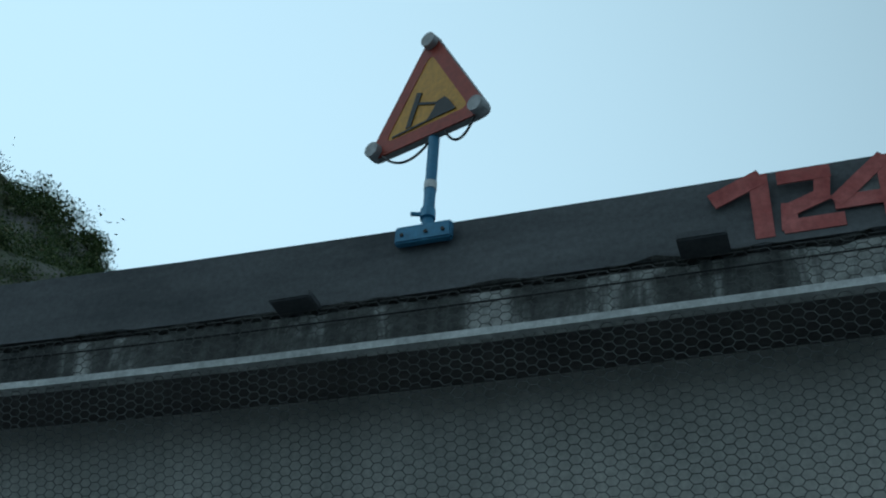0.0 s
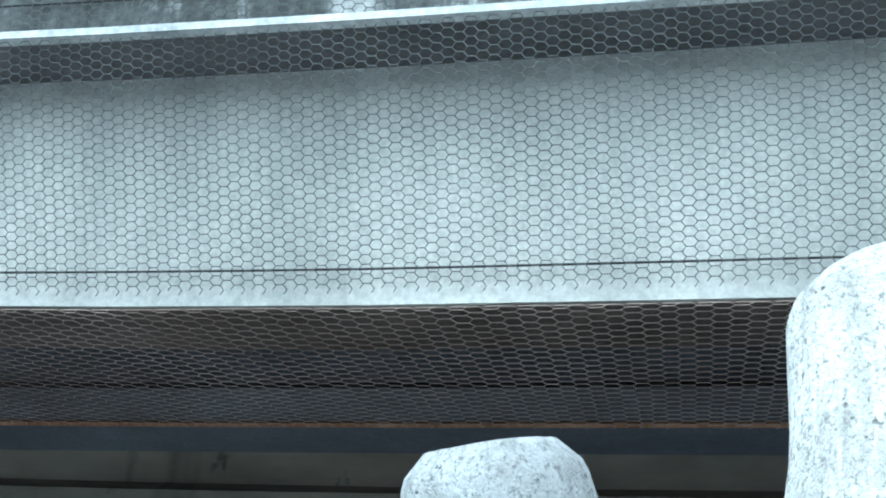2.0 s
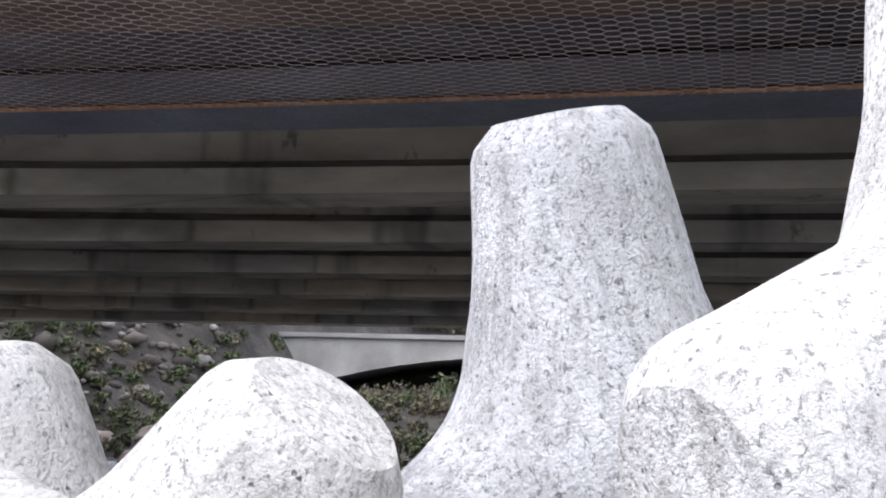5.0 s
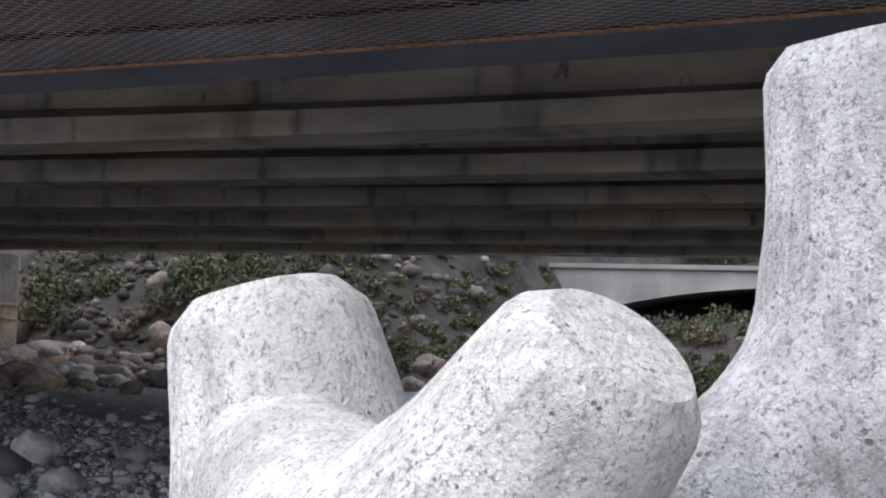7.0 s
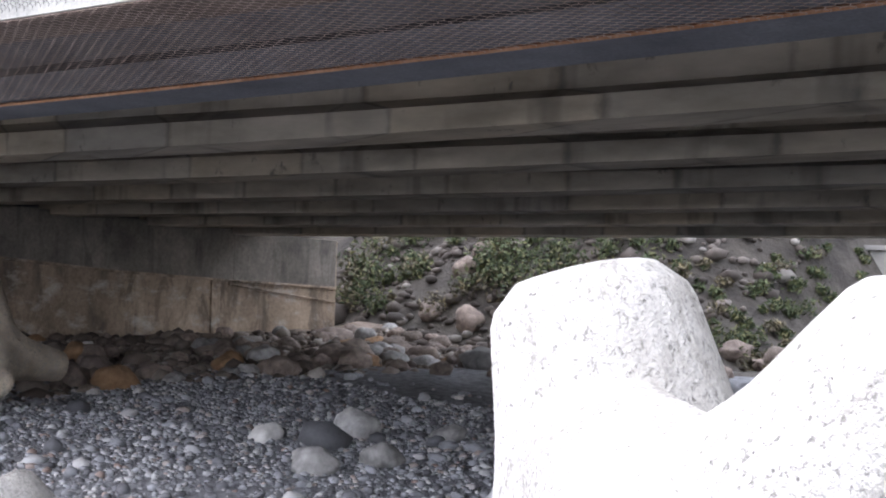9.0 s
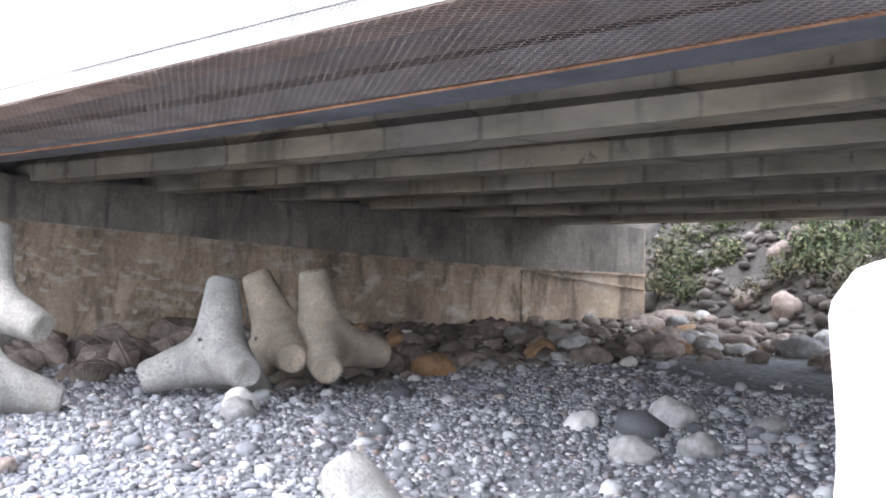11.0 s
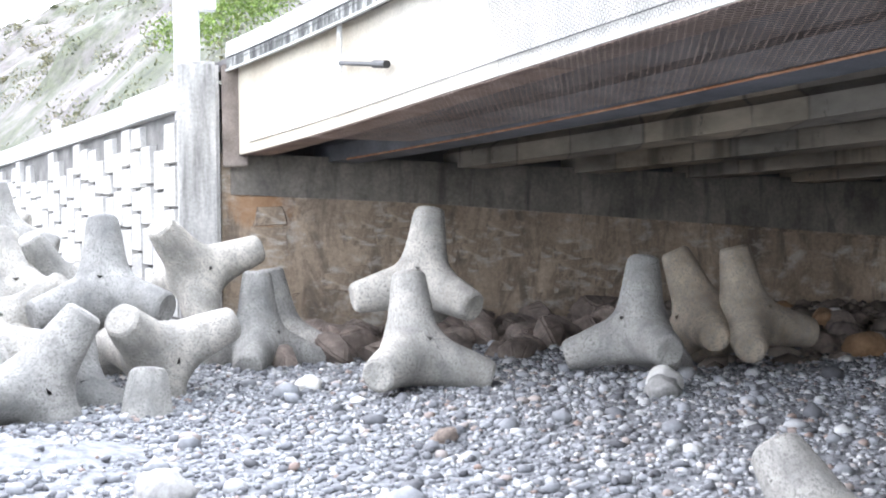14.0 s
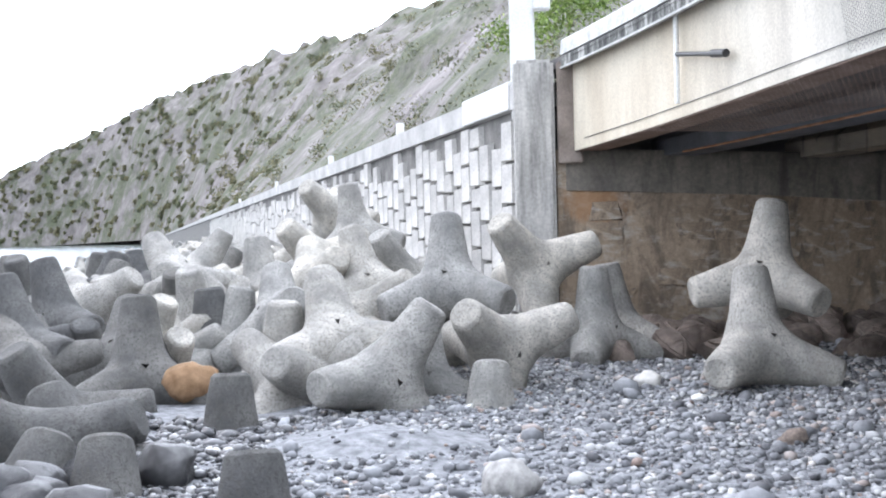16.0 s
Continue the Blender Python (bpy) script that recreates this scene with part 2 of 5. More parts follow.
def rod(bm, a, b, r0, r1=None, n=10):
    a, b = Vector(a), Vector(b)
    q = (b - a).to_track_quat('Z', 'Y').to_matrix().to_4x4()
    bmesh.ops.create_cone(bm, cap_ends=True, segments=n, radius1=r0, radius2=r0 if r1 is None else r1, depth=(b - a).length,
                          matrix=Matrix.Translation((a + b) / 2) @ q)


# ---- the bridge: its line in plan, and its crossfall ----
X_LEFT, X_RIGHT = -17.05, 16.0
FALL = 0.04


def shift(x):
    u = max(0.0, -x)
    return -0.0084 * u * u


def ease(u):
    u = min(1.0, max(0.0, u))
    return u * u * (3 - 2 * u)


def girder_camber(x):
    """The edge girder's soffit is hogged, and falls to the abutment."""
    return float(np.interp(-x, (1.0, 2.0, 3.0, 4.0, 5.2, 6.5, 8.0, 9.5, 11.0, 12.5, 16.8), (0.0, 0.008, 0.027, 0.05, 0.077, 0.098, 0.108, 0.105, 0.085, 0.05, -0.06)))


def lift(x, y, z, fall):
    """Height of a point of the deck's profile at x: the deck's edge rises towards the abutment."""
    w = min(1.0, max(0.0, (z - 2.82) / 0.74))
    rise = 0.33 * ease((-x - 2.0) / 9.0)
    low = -FALL * (y - 3.3) - 0.11 * (max(0.0, -x) / 17) ** 1.5 + 0.02 if fall else girder_camber(x)
    high = rise - (FALL * (y - 3.3) if fall else 0)
    return z + low * (1 - w) + high * w


def inset(x, y):
    """The overhang of the slab narrows towards the abutment."""
    return 0.2 * ease((-x - 2.0) / 9.0) * min(1.0, max(0.0, (3.32 - y) / 0.34))


def swept(name, profile, material_, parent, x0=X_LEFT, x1=X_RIGHT, step=0.8, fall=True, label=""):
    """A closed profile of (y, z) carried along the bridge's line."""
    n = max(2, int((x1 - x0) / step) + 1)
    xs = [x0 + (x1 - x0) * i / (n - 1) for i in range(n)]
    bm = bmesh.new()
    rings = [[bm.verts.new((x, y + shift(x) + inset(x, y), lift(x, y, z, fall))) for y, z in profile] for x in xs]
    k = len(profile)
    for a, b in zip(rings, rings[1:]):
        for i in range(k):
            bm.faces.new((a[i], a[(i + 1) % k], b[(i + 1) % k], b[i]))
    bm.faces.new(rings[0][::-1])
    bm.faces.new(rings[-1])
    bmesh.ops.recalc_face_normals(bm, faces=bm.faces)
    return part(name, bm, material_, parent, label)


Z_BOT, Z_TOP = 2.78, 3.62
m, nt, b, co = material("painted_girder_with_rust_wash", 0.8)
c = ramp(nt, noise_fac(nt, co, 1.6, 5, 0.6, (1.2, 1.2, 0.25)), [(0.3, (0.4, 0.4, 0.37)), (0.7, (0.74, 0.715, 0.65))])
sep = nt.nodes.new("ShaderNodeSeparateXYZ")
nt.links.new(co, sep.inputs[0])
end = nt.nodes.new("ShaderNodeMapRange")           # rust-tinged wash towards the abutment end
end.inputs[1].default_value, end.inputs[2].default_value = -8.5, -13.5
end.inputs[3].default_value, end.inputs[4].default_value = 0.0, 0.75
nt.links.new(sep.outputs[0], end.inputs[0])
c = mix(nt, end.outputs[0], c, ramp(nt, noise_fac(nt, co, 1.1, 6, 0.65, (1, 1, 0.3)), [(0.3, (0.5, 0.4, 0.27)), (0.7, (0.78, 0.7, 0.55))]))
small = noise_fac(nt, co, 40, 4, 0.7)
c = mix(nt, 0.8, c, ramp(nt, small, [(0.3, (0.7,) * 3), (0.7, (1.15,) * 3)]), 'MULTIPLY')
finish(nt, b, c, small, 0.15, 0.004)
M_WEB_END = m
bridge = tagged(new("road_bridge"), "concrete beam road bridge with weathered kerb spanning a shingle bed", "bridge", kind="structure")
# slab carried on to y 18, out of view, to keep sky light off the abutment
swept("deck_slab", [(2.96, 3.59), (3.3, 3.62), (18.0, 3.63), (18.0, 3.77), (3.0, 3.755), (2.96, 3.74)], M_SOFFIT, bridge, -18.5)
swept("slab_edge", [(2.945, 3.594), (2.957, 3.594), (2.957, 3.735), (2.945, 3.735)], M_EDGE, bridge, fall=False, label="lime-streaked slab edge")
swept("drip_lip", [(2.93, 3.566), (2.975, 3.566), (2.975, 3.592), (2.93, 3.592)], M_LIP, bridge, fall=False, label="pale drip lip")
swept("kerb", [(2.935, 3.76), (3.35, 3.76), (3.35, 4.06), (2.97, 4.06), (2.95, 4.045)], M_KERB, bridge, -9.5, fall=False, label="dark weathered concrete kerb")
swept("kerb", [(2.935, 3.76), (3.35, 3.76), (3.35, 3.98), (2.97, 3.98), (2.95, 3.96)], M_LIP, bridge, X_LEFT, -9.52, fall=False, label="lime-streaked concrete kerb")
swept("edge_girder", [(3.3, Z_BOT), (3.74, Z_BOT), (3.74, 2.95), (3.5, 3.05), (3.5, 3.642), (3.3, 3.642)], M_WEB_END, bridge, fall=False, label="pale painted edge girder")
swept("soffit_plate", [(3.33, 2.764), (3.72, 2.764), (3.72, 2.775), (3.33, 2.775)], simple("rust_brown_soffit", (0.18, 0.115, 0.088), (0.37, 0.255, 0.2), 2.5, 0.85, 0.3, 0.006), bridge, X_LEFT + 0.1, -9.0, fall=False, label="rust brown soffit strip")
# thin rust-brown plate, its dark tone standing in for shade under the girder
swept("girder_shade_plate", [(3.315, 2.771), (3.73, 2.771), (3.73, 2.777), (3.315, 2.777)], simple("shaded_rusty_soffit", (0.085, 0.06, 0.05), (0.19, 0.14, 0.115), 1.5, 0.95), bridge, fall=False, label="thin rust-brown plate darkened to stand in for shade under the girder")
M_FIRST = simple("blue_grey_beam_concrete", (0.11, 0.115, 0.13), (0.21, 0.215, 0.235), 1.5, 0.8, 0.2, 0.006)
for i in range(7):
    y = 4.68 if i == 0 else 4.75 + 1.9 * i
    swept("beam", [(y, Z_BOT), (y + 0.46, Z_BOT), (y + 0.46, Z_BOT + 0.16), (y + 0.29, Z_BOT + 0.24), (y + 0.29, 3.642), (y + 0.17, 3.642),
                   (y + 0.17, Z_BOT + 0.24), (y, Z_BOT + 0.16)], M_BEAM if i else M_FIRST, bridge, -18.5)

# ---- ground ----
def ground_z(x, y):
    z = 0.10 * noise.noise(Vector((x * 0.25, y * 0.25, 0))) + 0.04 * noise.noise(Vector((x * 0.9, y * 0.9, 3)))
    sea = max(0.0, -y - 3.5 - 0.05 * max(0.0, -x - 8))
    z -= min(6.0, 0.11 * sea + 0.004 * sea * sea)
    z += 0.2 * math.exp(-((x + 9.0) / 0.7) ** 2 - ((y + 1.2) / 0.75) ** 2)
    return z


def axis(lo, hi, fine_lo, fine_hi, fine, grow=1.35):
    out = list(np.arange(fine_lo, fine_hi, fine))
    s, p = fine, fine_hi
    while p < hi:
        out.append(p)
        s *= grow
        p += s
    out.append(hi)
    s, p, left = fine * grow, fine_lo - fine * grow, []
    while p > lo:
        left.append(p)
        s *= grow
        p -= s
    left.append(lo)
    return left[::-1] + out


xs, ys = axis(-3000, 3000, -30, 10, 0.3), axis(-3000, 3000, -12, 26, 0.3)
verts = [(x, y, ground_z(x, y)) for y in ys for x in xs]
nx = len(xs)
faces = [(j * nx + i, j * nx + i + 1, (j + 1) * nx + i + 1, (j + 1) * nx + i) for j in range(len(ys) - 1) for i in range(nx - 1)]
ground = from_arrays("ground", verts, faces, M_GRAVEL, smooth=True)
tagged(ground, "grey shingle and sand of the stream mouth", "ground", kind="structure")

m, nt, b, co = material("grey_green_sea_water", 0.12)
finish(nt, b, (0.05, 0.09, 0.1), noise_fac(nt, co, 0.6, 6, 0.65), 0.5, 0.25)
bm = bmesh.new()
bmesh.ops.create_grid(bm, x_segments=1, y_segments=1, size=2500)
water = part("water", bm, m)
water.location = (0, -2520, -1.0)
tagged(water, "pale calm sea under a bright hazy sky", "sea", kind="structure")

def talus_z(x, y):
    d = max(0.0, x + 17.3 + 0.035 * y)
    k = min(1.0, max(0.0, (y - 5.5) / 2.5))
    h = (0.3 + 0.12 * k) * max(0.0, 1 - d / (1.2 + 3.3 * k))
    return ground_z(x, y) - 0.06 + h + 0.12 * noise.noise(Vector((x * 1.3, y * 1.3, 7))) * min(1, h * 3)


tx_, ty_ = np.arange(-18.2, -11.9, 0.2), np.arange(0.4, 17.6, 0.2)
k = len(tx_)
talus = from_arrays("earth_slope", [(x, y, talus_z(x, y)) for y in ty_ for x in tx_], [(j * k + i, j * k + i + 1, (j + 1) * k + i + 1, (j + 1) * k + i) for j in range(len(ty_) - 1) for i in range(k - 1)],
                    simple("brown_stony_earth", (0.1, 0.074, 0.056), (0.27, 0.21, 0.165), 2.5, 0.95, 0.9, 0.05, fine=14), smooth=True)
tagged(talus, "brown stony earth heaped against the abutment", "earth", kind="structure")

# ---- abutment ----
abut = tagged(new("wall_abutment"), "stained concrete abutment wall under the bridge end", "wall", kind="structure")
A0, A1 = Vector((-17.25, 0.62, 0)), Vector((-17.75, 16.3, 0))
bm = bmesh.new()
d = (A1 - A0).normalized()
nrm = Vector((-d.y, d.x, 0))
if nrm.x > 0:
    nrm = -nrm
n = 40
for i in range(n + 1):
    p = A0 + d * ((A1 - A0).length * i / n)
    top = 2.645 - FALL * (p.y - 3.3)
    for q in (p, p + nrm * 1.5):
        for z in (-0.6, top):
            bm.verts.new((q.x, q.y, z))
bm.verts.ensure_lookup_table()
for i in range(n):
    k = 4 * i
    for a, c in ((0, 1), (1, 3), (3, 2), (2, 0)):
        bm.faces.new([bm.verts[j] for j in (k + a, k + c, k + 4 + c, k + 4 + a)])
bm.faces.new([bm.verts[j] for j in (0, 1, 3, 2)])
bm.faces.new([bm.verts[4 * n + j] for j in (0, 1, 3, 2)])
bmesh.ops.recalc_face_normals(bm, faces=bm.faces)
part("wall_face", bm, M_ABUT, abut)

m, nt, b, co = material("grey_seat_beam_concrete", 0.92)
c = ramp(nt, noise_fac(nt, co, 1.1, 7, 0.65, (1, 1, 0.8)), [(0.3, (0.11, 0.1, 0.086)), (0.7, (0.32, 0.285, 0.24))])
c = mix(nt, 0.85, c, ramp(nt, noise_fac(nt, co, 16, 6, 0.75), [(0.3, (0.6,) * 3), (0.7, (1.2,) * 3)]), 'MULTIPLY')
c = mix(nt, ramp(nt, noise_fac(nt, co, 2.0, 5, 0.6, (1, 1.6, 0.3), 0.5), [(0.52, (0, 0, 0)), (0.7, (0.65,) * 3)]), c, (0.05, 0.045, 0.04))
finish(nt, b, c, noise_fac(nt, co, 16, 6, 0.75), 0.6, 0.02)
M_SEAT = m


def wall_strip(name, ya, za, zb, yb, zc, zd, out, material_, label=""):
    """A proud strip on the abutment face from ya to yb, its lower and upper edges at za, zb and zc, zd."""
    bm = bmesh.new()
    vs = []
    for y, lo, hi in ((ya, za, zb), (yb, zc, zd)):
        x = A0.x + (y - A0.y) * (A1.x - A0.x) / (A1.y - A0.y)
        for dx in (-0.02, out):
            vs += [bm.verts.new((x + dx, y, lo)), bm.verts.new((x + dx, y, hi))]
    for q in ((0, 1, 3, 2), (4, 6, 7, 5), (2, 3, 7, 6), (0, 4, 5, 1), (1, 5, 7, 3), (0, 2, 6, 4)):
        bm.faces.new([vs[k] for k in q])
    bmesh.ops.recalc_face_normals(bm, faces=bm.faces)
    bmesh.ops.bevel(bm, geom=bm.edges[:], offset=min(0.006, out * 0.15), segments=1, affect='EDGES')
    return part(name, bm, material_, abut, label)


seat_low = ((0.75, 2.16), (3.6, 2.02), (6.0, 1.84), (8.3, 1.66), (11.0, 1.44), (13.6, 1.31), (16.25, 1.2))
for (ya, za), (yb, zb) in zip(seat_low, seat_low[1:]):
    wall_strip("seat_beam", ya, za, 2.66 - FALL * (ya - 3.3), yb, zb, 2.66 - FALL * (yb - 3.3), 0.03, M_SEAT, "grey water-stained concrete seat beam")
for (ya, za), (yb, zb) in zip(seat_low[3:], seat_low[4:]):
    wall_strip("ledge", ya, za - 0.035, za + 0.012, yb, zb - 0.035, zb + 0.012, 0.085, M_ABUT, "thin projecting concrete ledge")
wall_strip("ledge", 13.5, 1.22, 1.27, 16.25, 0.88, 0.92, 0.06, M_ABUT, "thin sloping concrete ledge")
wall_strip("buttress", 13.1, -0.2, 1.3, 13.3, -0.2, 1.3, 0.05, M_ABUT, "narrow concrete pilaster strip")
rub = []
for k in range(5):
    bm = bmesh.new()
    box(bm, -0.05, -0.5, -0.5, 0.05, 0.5, 0.5)
    for v in bm.verts:
        v.co += Vector((0.02 if v.co.x > 0 else 0, random.uniform(-0.16, 0.16), random.uniform(-0.16, 0.16)))
    bmesh.ops.recalc_face_normals(bm, faces=bm.faces)
    me = bpy.data.meshes.new("rubble_stone")
    bm.to_mesh(me)
    bm.free()
    me.materials.append(M_ABUT)
    rub.append(me)
for row_ in range(6):
    y = 0.8 + random.uniform(0, 0.3)
    while y < 6.6 - row_ * 0.25:
        w = random.uniform(0.28, 0.62)
        z = 0.55 + row_ * 0.25 + random.uniform(-0.07, 0.07)
        if z < 1.98 - 0.032 * (y - 0.75) and random.random() < 0.5:
            ob = new("rubble_stone", rub[random.randrange(5)])
            ob.parent = abut
            ob.matrix_basis = pose(A0.x - 0.035 * y - 0.03 + random.uniform(-0.02, 0.01), y + w / 2, z, random.uniform(-4, 4), 0, -2) @ Matrix.Diagonal((1, w * 0.95, 0.25, 1))
        y += w

# ---- tetrapods ----
def tetrapod_mesh(name, L=0.86, r_tip=0.17, r_root=0.30, blend=0.16, seg=28, chamfer=0.03):
    """Four tapered legs with chamfered ends, flowing into one another."""
    s = 1 / math.sqrt(3)
    axes = np.array([(0, 0, 1), (math.sqrt(8) / 3, 0, -1 / 3), (-math.sqrt(2) / 3, math.sqrt(6) / 3, -1 / 3), (-math.sqrt(2) / 3, -math.sqrt(6) / 3, -1 / 3)])

    def dist(p):
        ds = []
        for a in axes:
            h = p @ a
            rad = np.linalg.norm(p - h[:, None] * a, axis=1)
            k = (r_root - r_tip) / L
            side = (rad - (r_root - k * h)) / math.sqrt(1 + k * k)
            cap = np.maximum(h - L, -h)
            cham = (h - L + rad - (r_tip - chamfer)) / math.sqrt(2)
            ds.append(np.maximum(np.maximum(side, cap), cham))
        ds = np.array(ds)
        ds.sort(axis=0)
        return ds[0] - np.maximum(blend - (ds[1] - ds[0]), 0) ** 2 / (4 * blend)

    def radius(dirs):
        lo, hi = np.full(len(dirs), 0.05), np.full(len(dirs), L * 1.25)
        for _ in range(30):
            mid = (lo + hi) / 2
            inside = dist(dirs * mid[:, None]) < 0
            lo, hi = np.where(inside, mid, lo), np.where(inside, hi, mid)
        return (lo + hi) / 2

    phis = np.arange(seg) * 2 * math.pi / seg
    limit = []
    for ph in phis:
        best = math.pi
        for a in axes[1:]:
            dphi = ph - math.atan2(a[1], a[0])
            sx = math.sin(math.acos(-1 / 3)) * math.cos(dphi)
            th = math.atan2(1 + 1 / 3, sx) if sx > 1e-9 else math.pi
            best = min(best, th)
        limit.append(best)
    t1, t2 = math.atan2(r_tip - chamfer, L), math.atan2(r_tip, L - chamfer)
    fracs = [math.atan2(r_root - (r_root - r_tip) * h / L, h) for h in (0.9 * L, 0.82 * L, 0.73 * L, 0.64 * L, 0.55 * L, 0.46 * L, 0.38 * L)]
    first = [t1 * 0.5, t1 * 0.99, t1 * 1.01, t2 * 0.995, t2 * 1.01] + fracs
    bm = bmesh.new()
    for a in axes:
        up = Vector(a)
        if a[2] > 0.9:
            turn = Matrix.Identity(3)
        else:
            ref = Vector((0, 0, 1)) - up * up.z
            ref.normalize()
            turn = Matrix((ref, up.cross(ref), up)).transposed()
        dirs = [np.array(up)]
        for j in range(len(first) + 4):
            for i, ph in enumerate(phis):
                th = first[j] if j < len(first) else first[-1] + (limit[i] - first[-1]) * (j - len(first) + 1) / 4
                th = min(th, limit[i])
                dirs.append(np.array(turn @ Vector((math.sin(th) * math.cos(ph), math.sin(th) * math.sin(ph), math.cos(th)))))
        dirs = np.array(dirs)
        vs = [bm.verts.new(p) for p in dirs * radius(dirs)[:, None]]
        for i in range(seg):
            k = (i + 1) % seg
            bm.faces.new((vs[0], vs[1 + i], vs[1 + k]))
            for j in range(len(first) + 3):
                o = 1 + j * seg
                bm.faces.new((vs[o + i], vs[o + seg + i], vs[o + seg + k], vs[o + k]))
    bmesh.ops.remove_doubles(bm, verts=bm.verts, dist=0.004)
    for v in bm.verts:
        v.co += Vector(v.co).normalized() * 0.012 * noise.noise(v.co * 4.0)
    bmesh.ops.recalc_face_normals(bm, faces=bm.faces)
    for fc in bm.faces:
        fc.smooth = True
    me = bpy.data.meshes.new(name)
    bm.to_mesh(me)
    bm.free()
    me.set_sharp_from_angle(angle=radians(24))
    return me


TETRA = tetrapod_mesh("tetrapod")
TETRA.materials.append(M_TETRA)
TETRA_DARK = TETRA.copy()
TETRA_DARK.materials.clear()
TETRA_DARK.materials.append(pitted_concrete("dark_sea_worn_concrete", (0.065, 0.066, 0.069), (0.185, 0.183, 0.18), 22.0, 0.6))
TETRA_TAN = TETRA.copy()
TETRA_TAN.materials.clear()
TETRA_TAN.materials.append(pitted_concrete("earth_stained_concrete", (0.24, 0.195, 0.15), (0.5, 0.42, 0.335), 24.0, 0.5))
TETRA_NEAR = tetrapod_mesh("tetrapod_speckled", L=0.8, r_tip=0.2, r_root=0.325, seg=72, blend=0.16, chamfer=0.05)
TETRA_NEAR.materials.append(M_TETRA_NEAR)


def tetrapod(centre, leg, second, size=1.0, mesh=None, label="grey weathered concrete tetrapod lying in the breakwater heap", group="tetrapods of the breakwater"):
    """One tetrapod: its centre, the direction of one leg and the rough direction of another."""
    ob = new("tetrapod", mesh or TETRA)
    z = Vector(leg).normalized()
    x = Vector(second) - z * z.dot(Vector(second))
    x.normalize()
    turn = Matrix((x, z.cross(x), z)).transposed().to_4x4()
    ob.matrix_world = Matrix.Translation(centre) @ turn @ Matrix.Scale(size, 4)
    return tagged(ob, label, "tetrapod", group)

for c, leg, second, size in (
    ((-0.30, 2.82, 1.41), (-0.14, -0.20, 0.97), (-0.71, -0.61, -0.36), 1.02),
    ((0.49, 2.06, 1.66), (-0.09, 0.21, 0.97), (-0.72, -0.66, -0.21), 0.97),
    ((-1.20, 2.13, 0.92), (0.62, -0.19, 0.76), (0.38, -0.84, 0.38), 1.00),
    ((-1.69, 2.65, 0.57), (-0.24, -0.03, 0.97), (-0.16, -0.81, -0.57), 1.33),
):
    tetrapod(c, leg, second, size, TETRA_NEAR, "pale speckled concrete tetrapod standing close beside the bridge", "tetrapods beside the bridge")
for c, leg, second in (((-0.1, 3.15, 0.4), (0.8, 0.1, 0.57), (-0.8, 0.1, 0.57)), ((0.75, 2.75, 0.4), (0.2, 0.8, 0.57), (0.1, -0.8, 0.57)), ((-0.85, 2.75, 0.38), (0.6, 0.55, 0.5), (-0.6, -0.5, 0.55))):
    tetrapod(c, leg, second, 1.0, TETRA_NEAR, "pale concrete tetrapod at the bottom of the stack", "tetrapods beside the bridge")
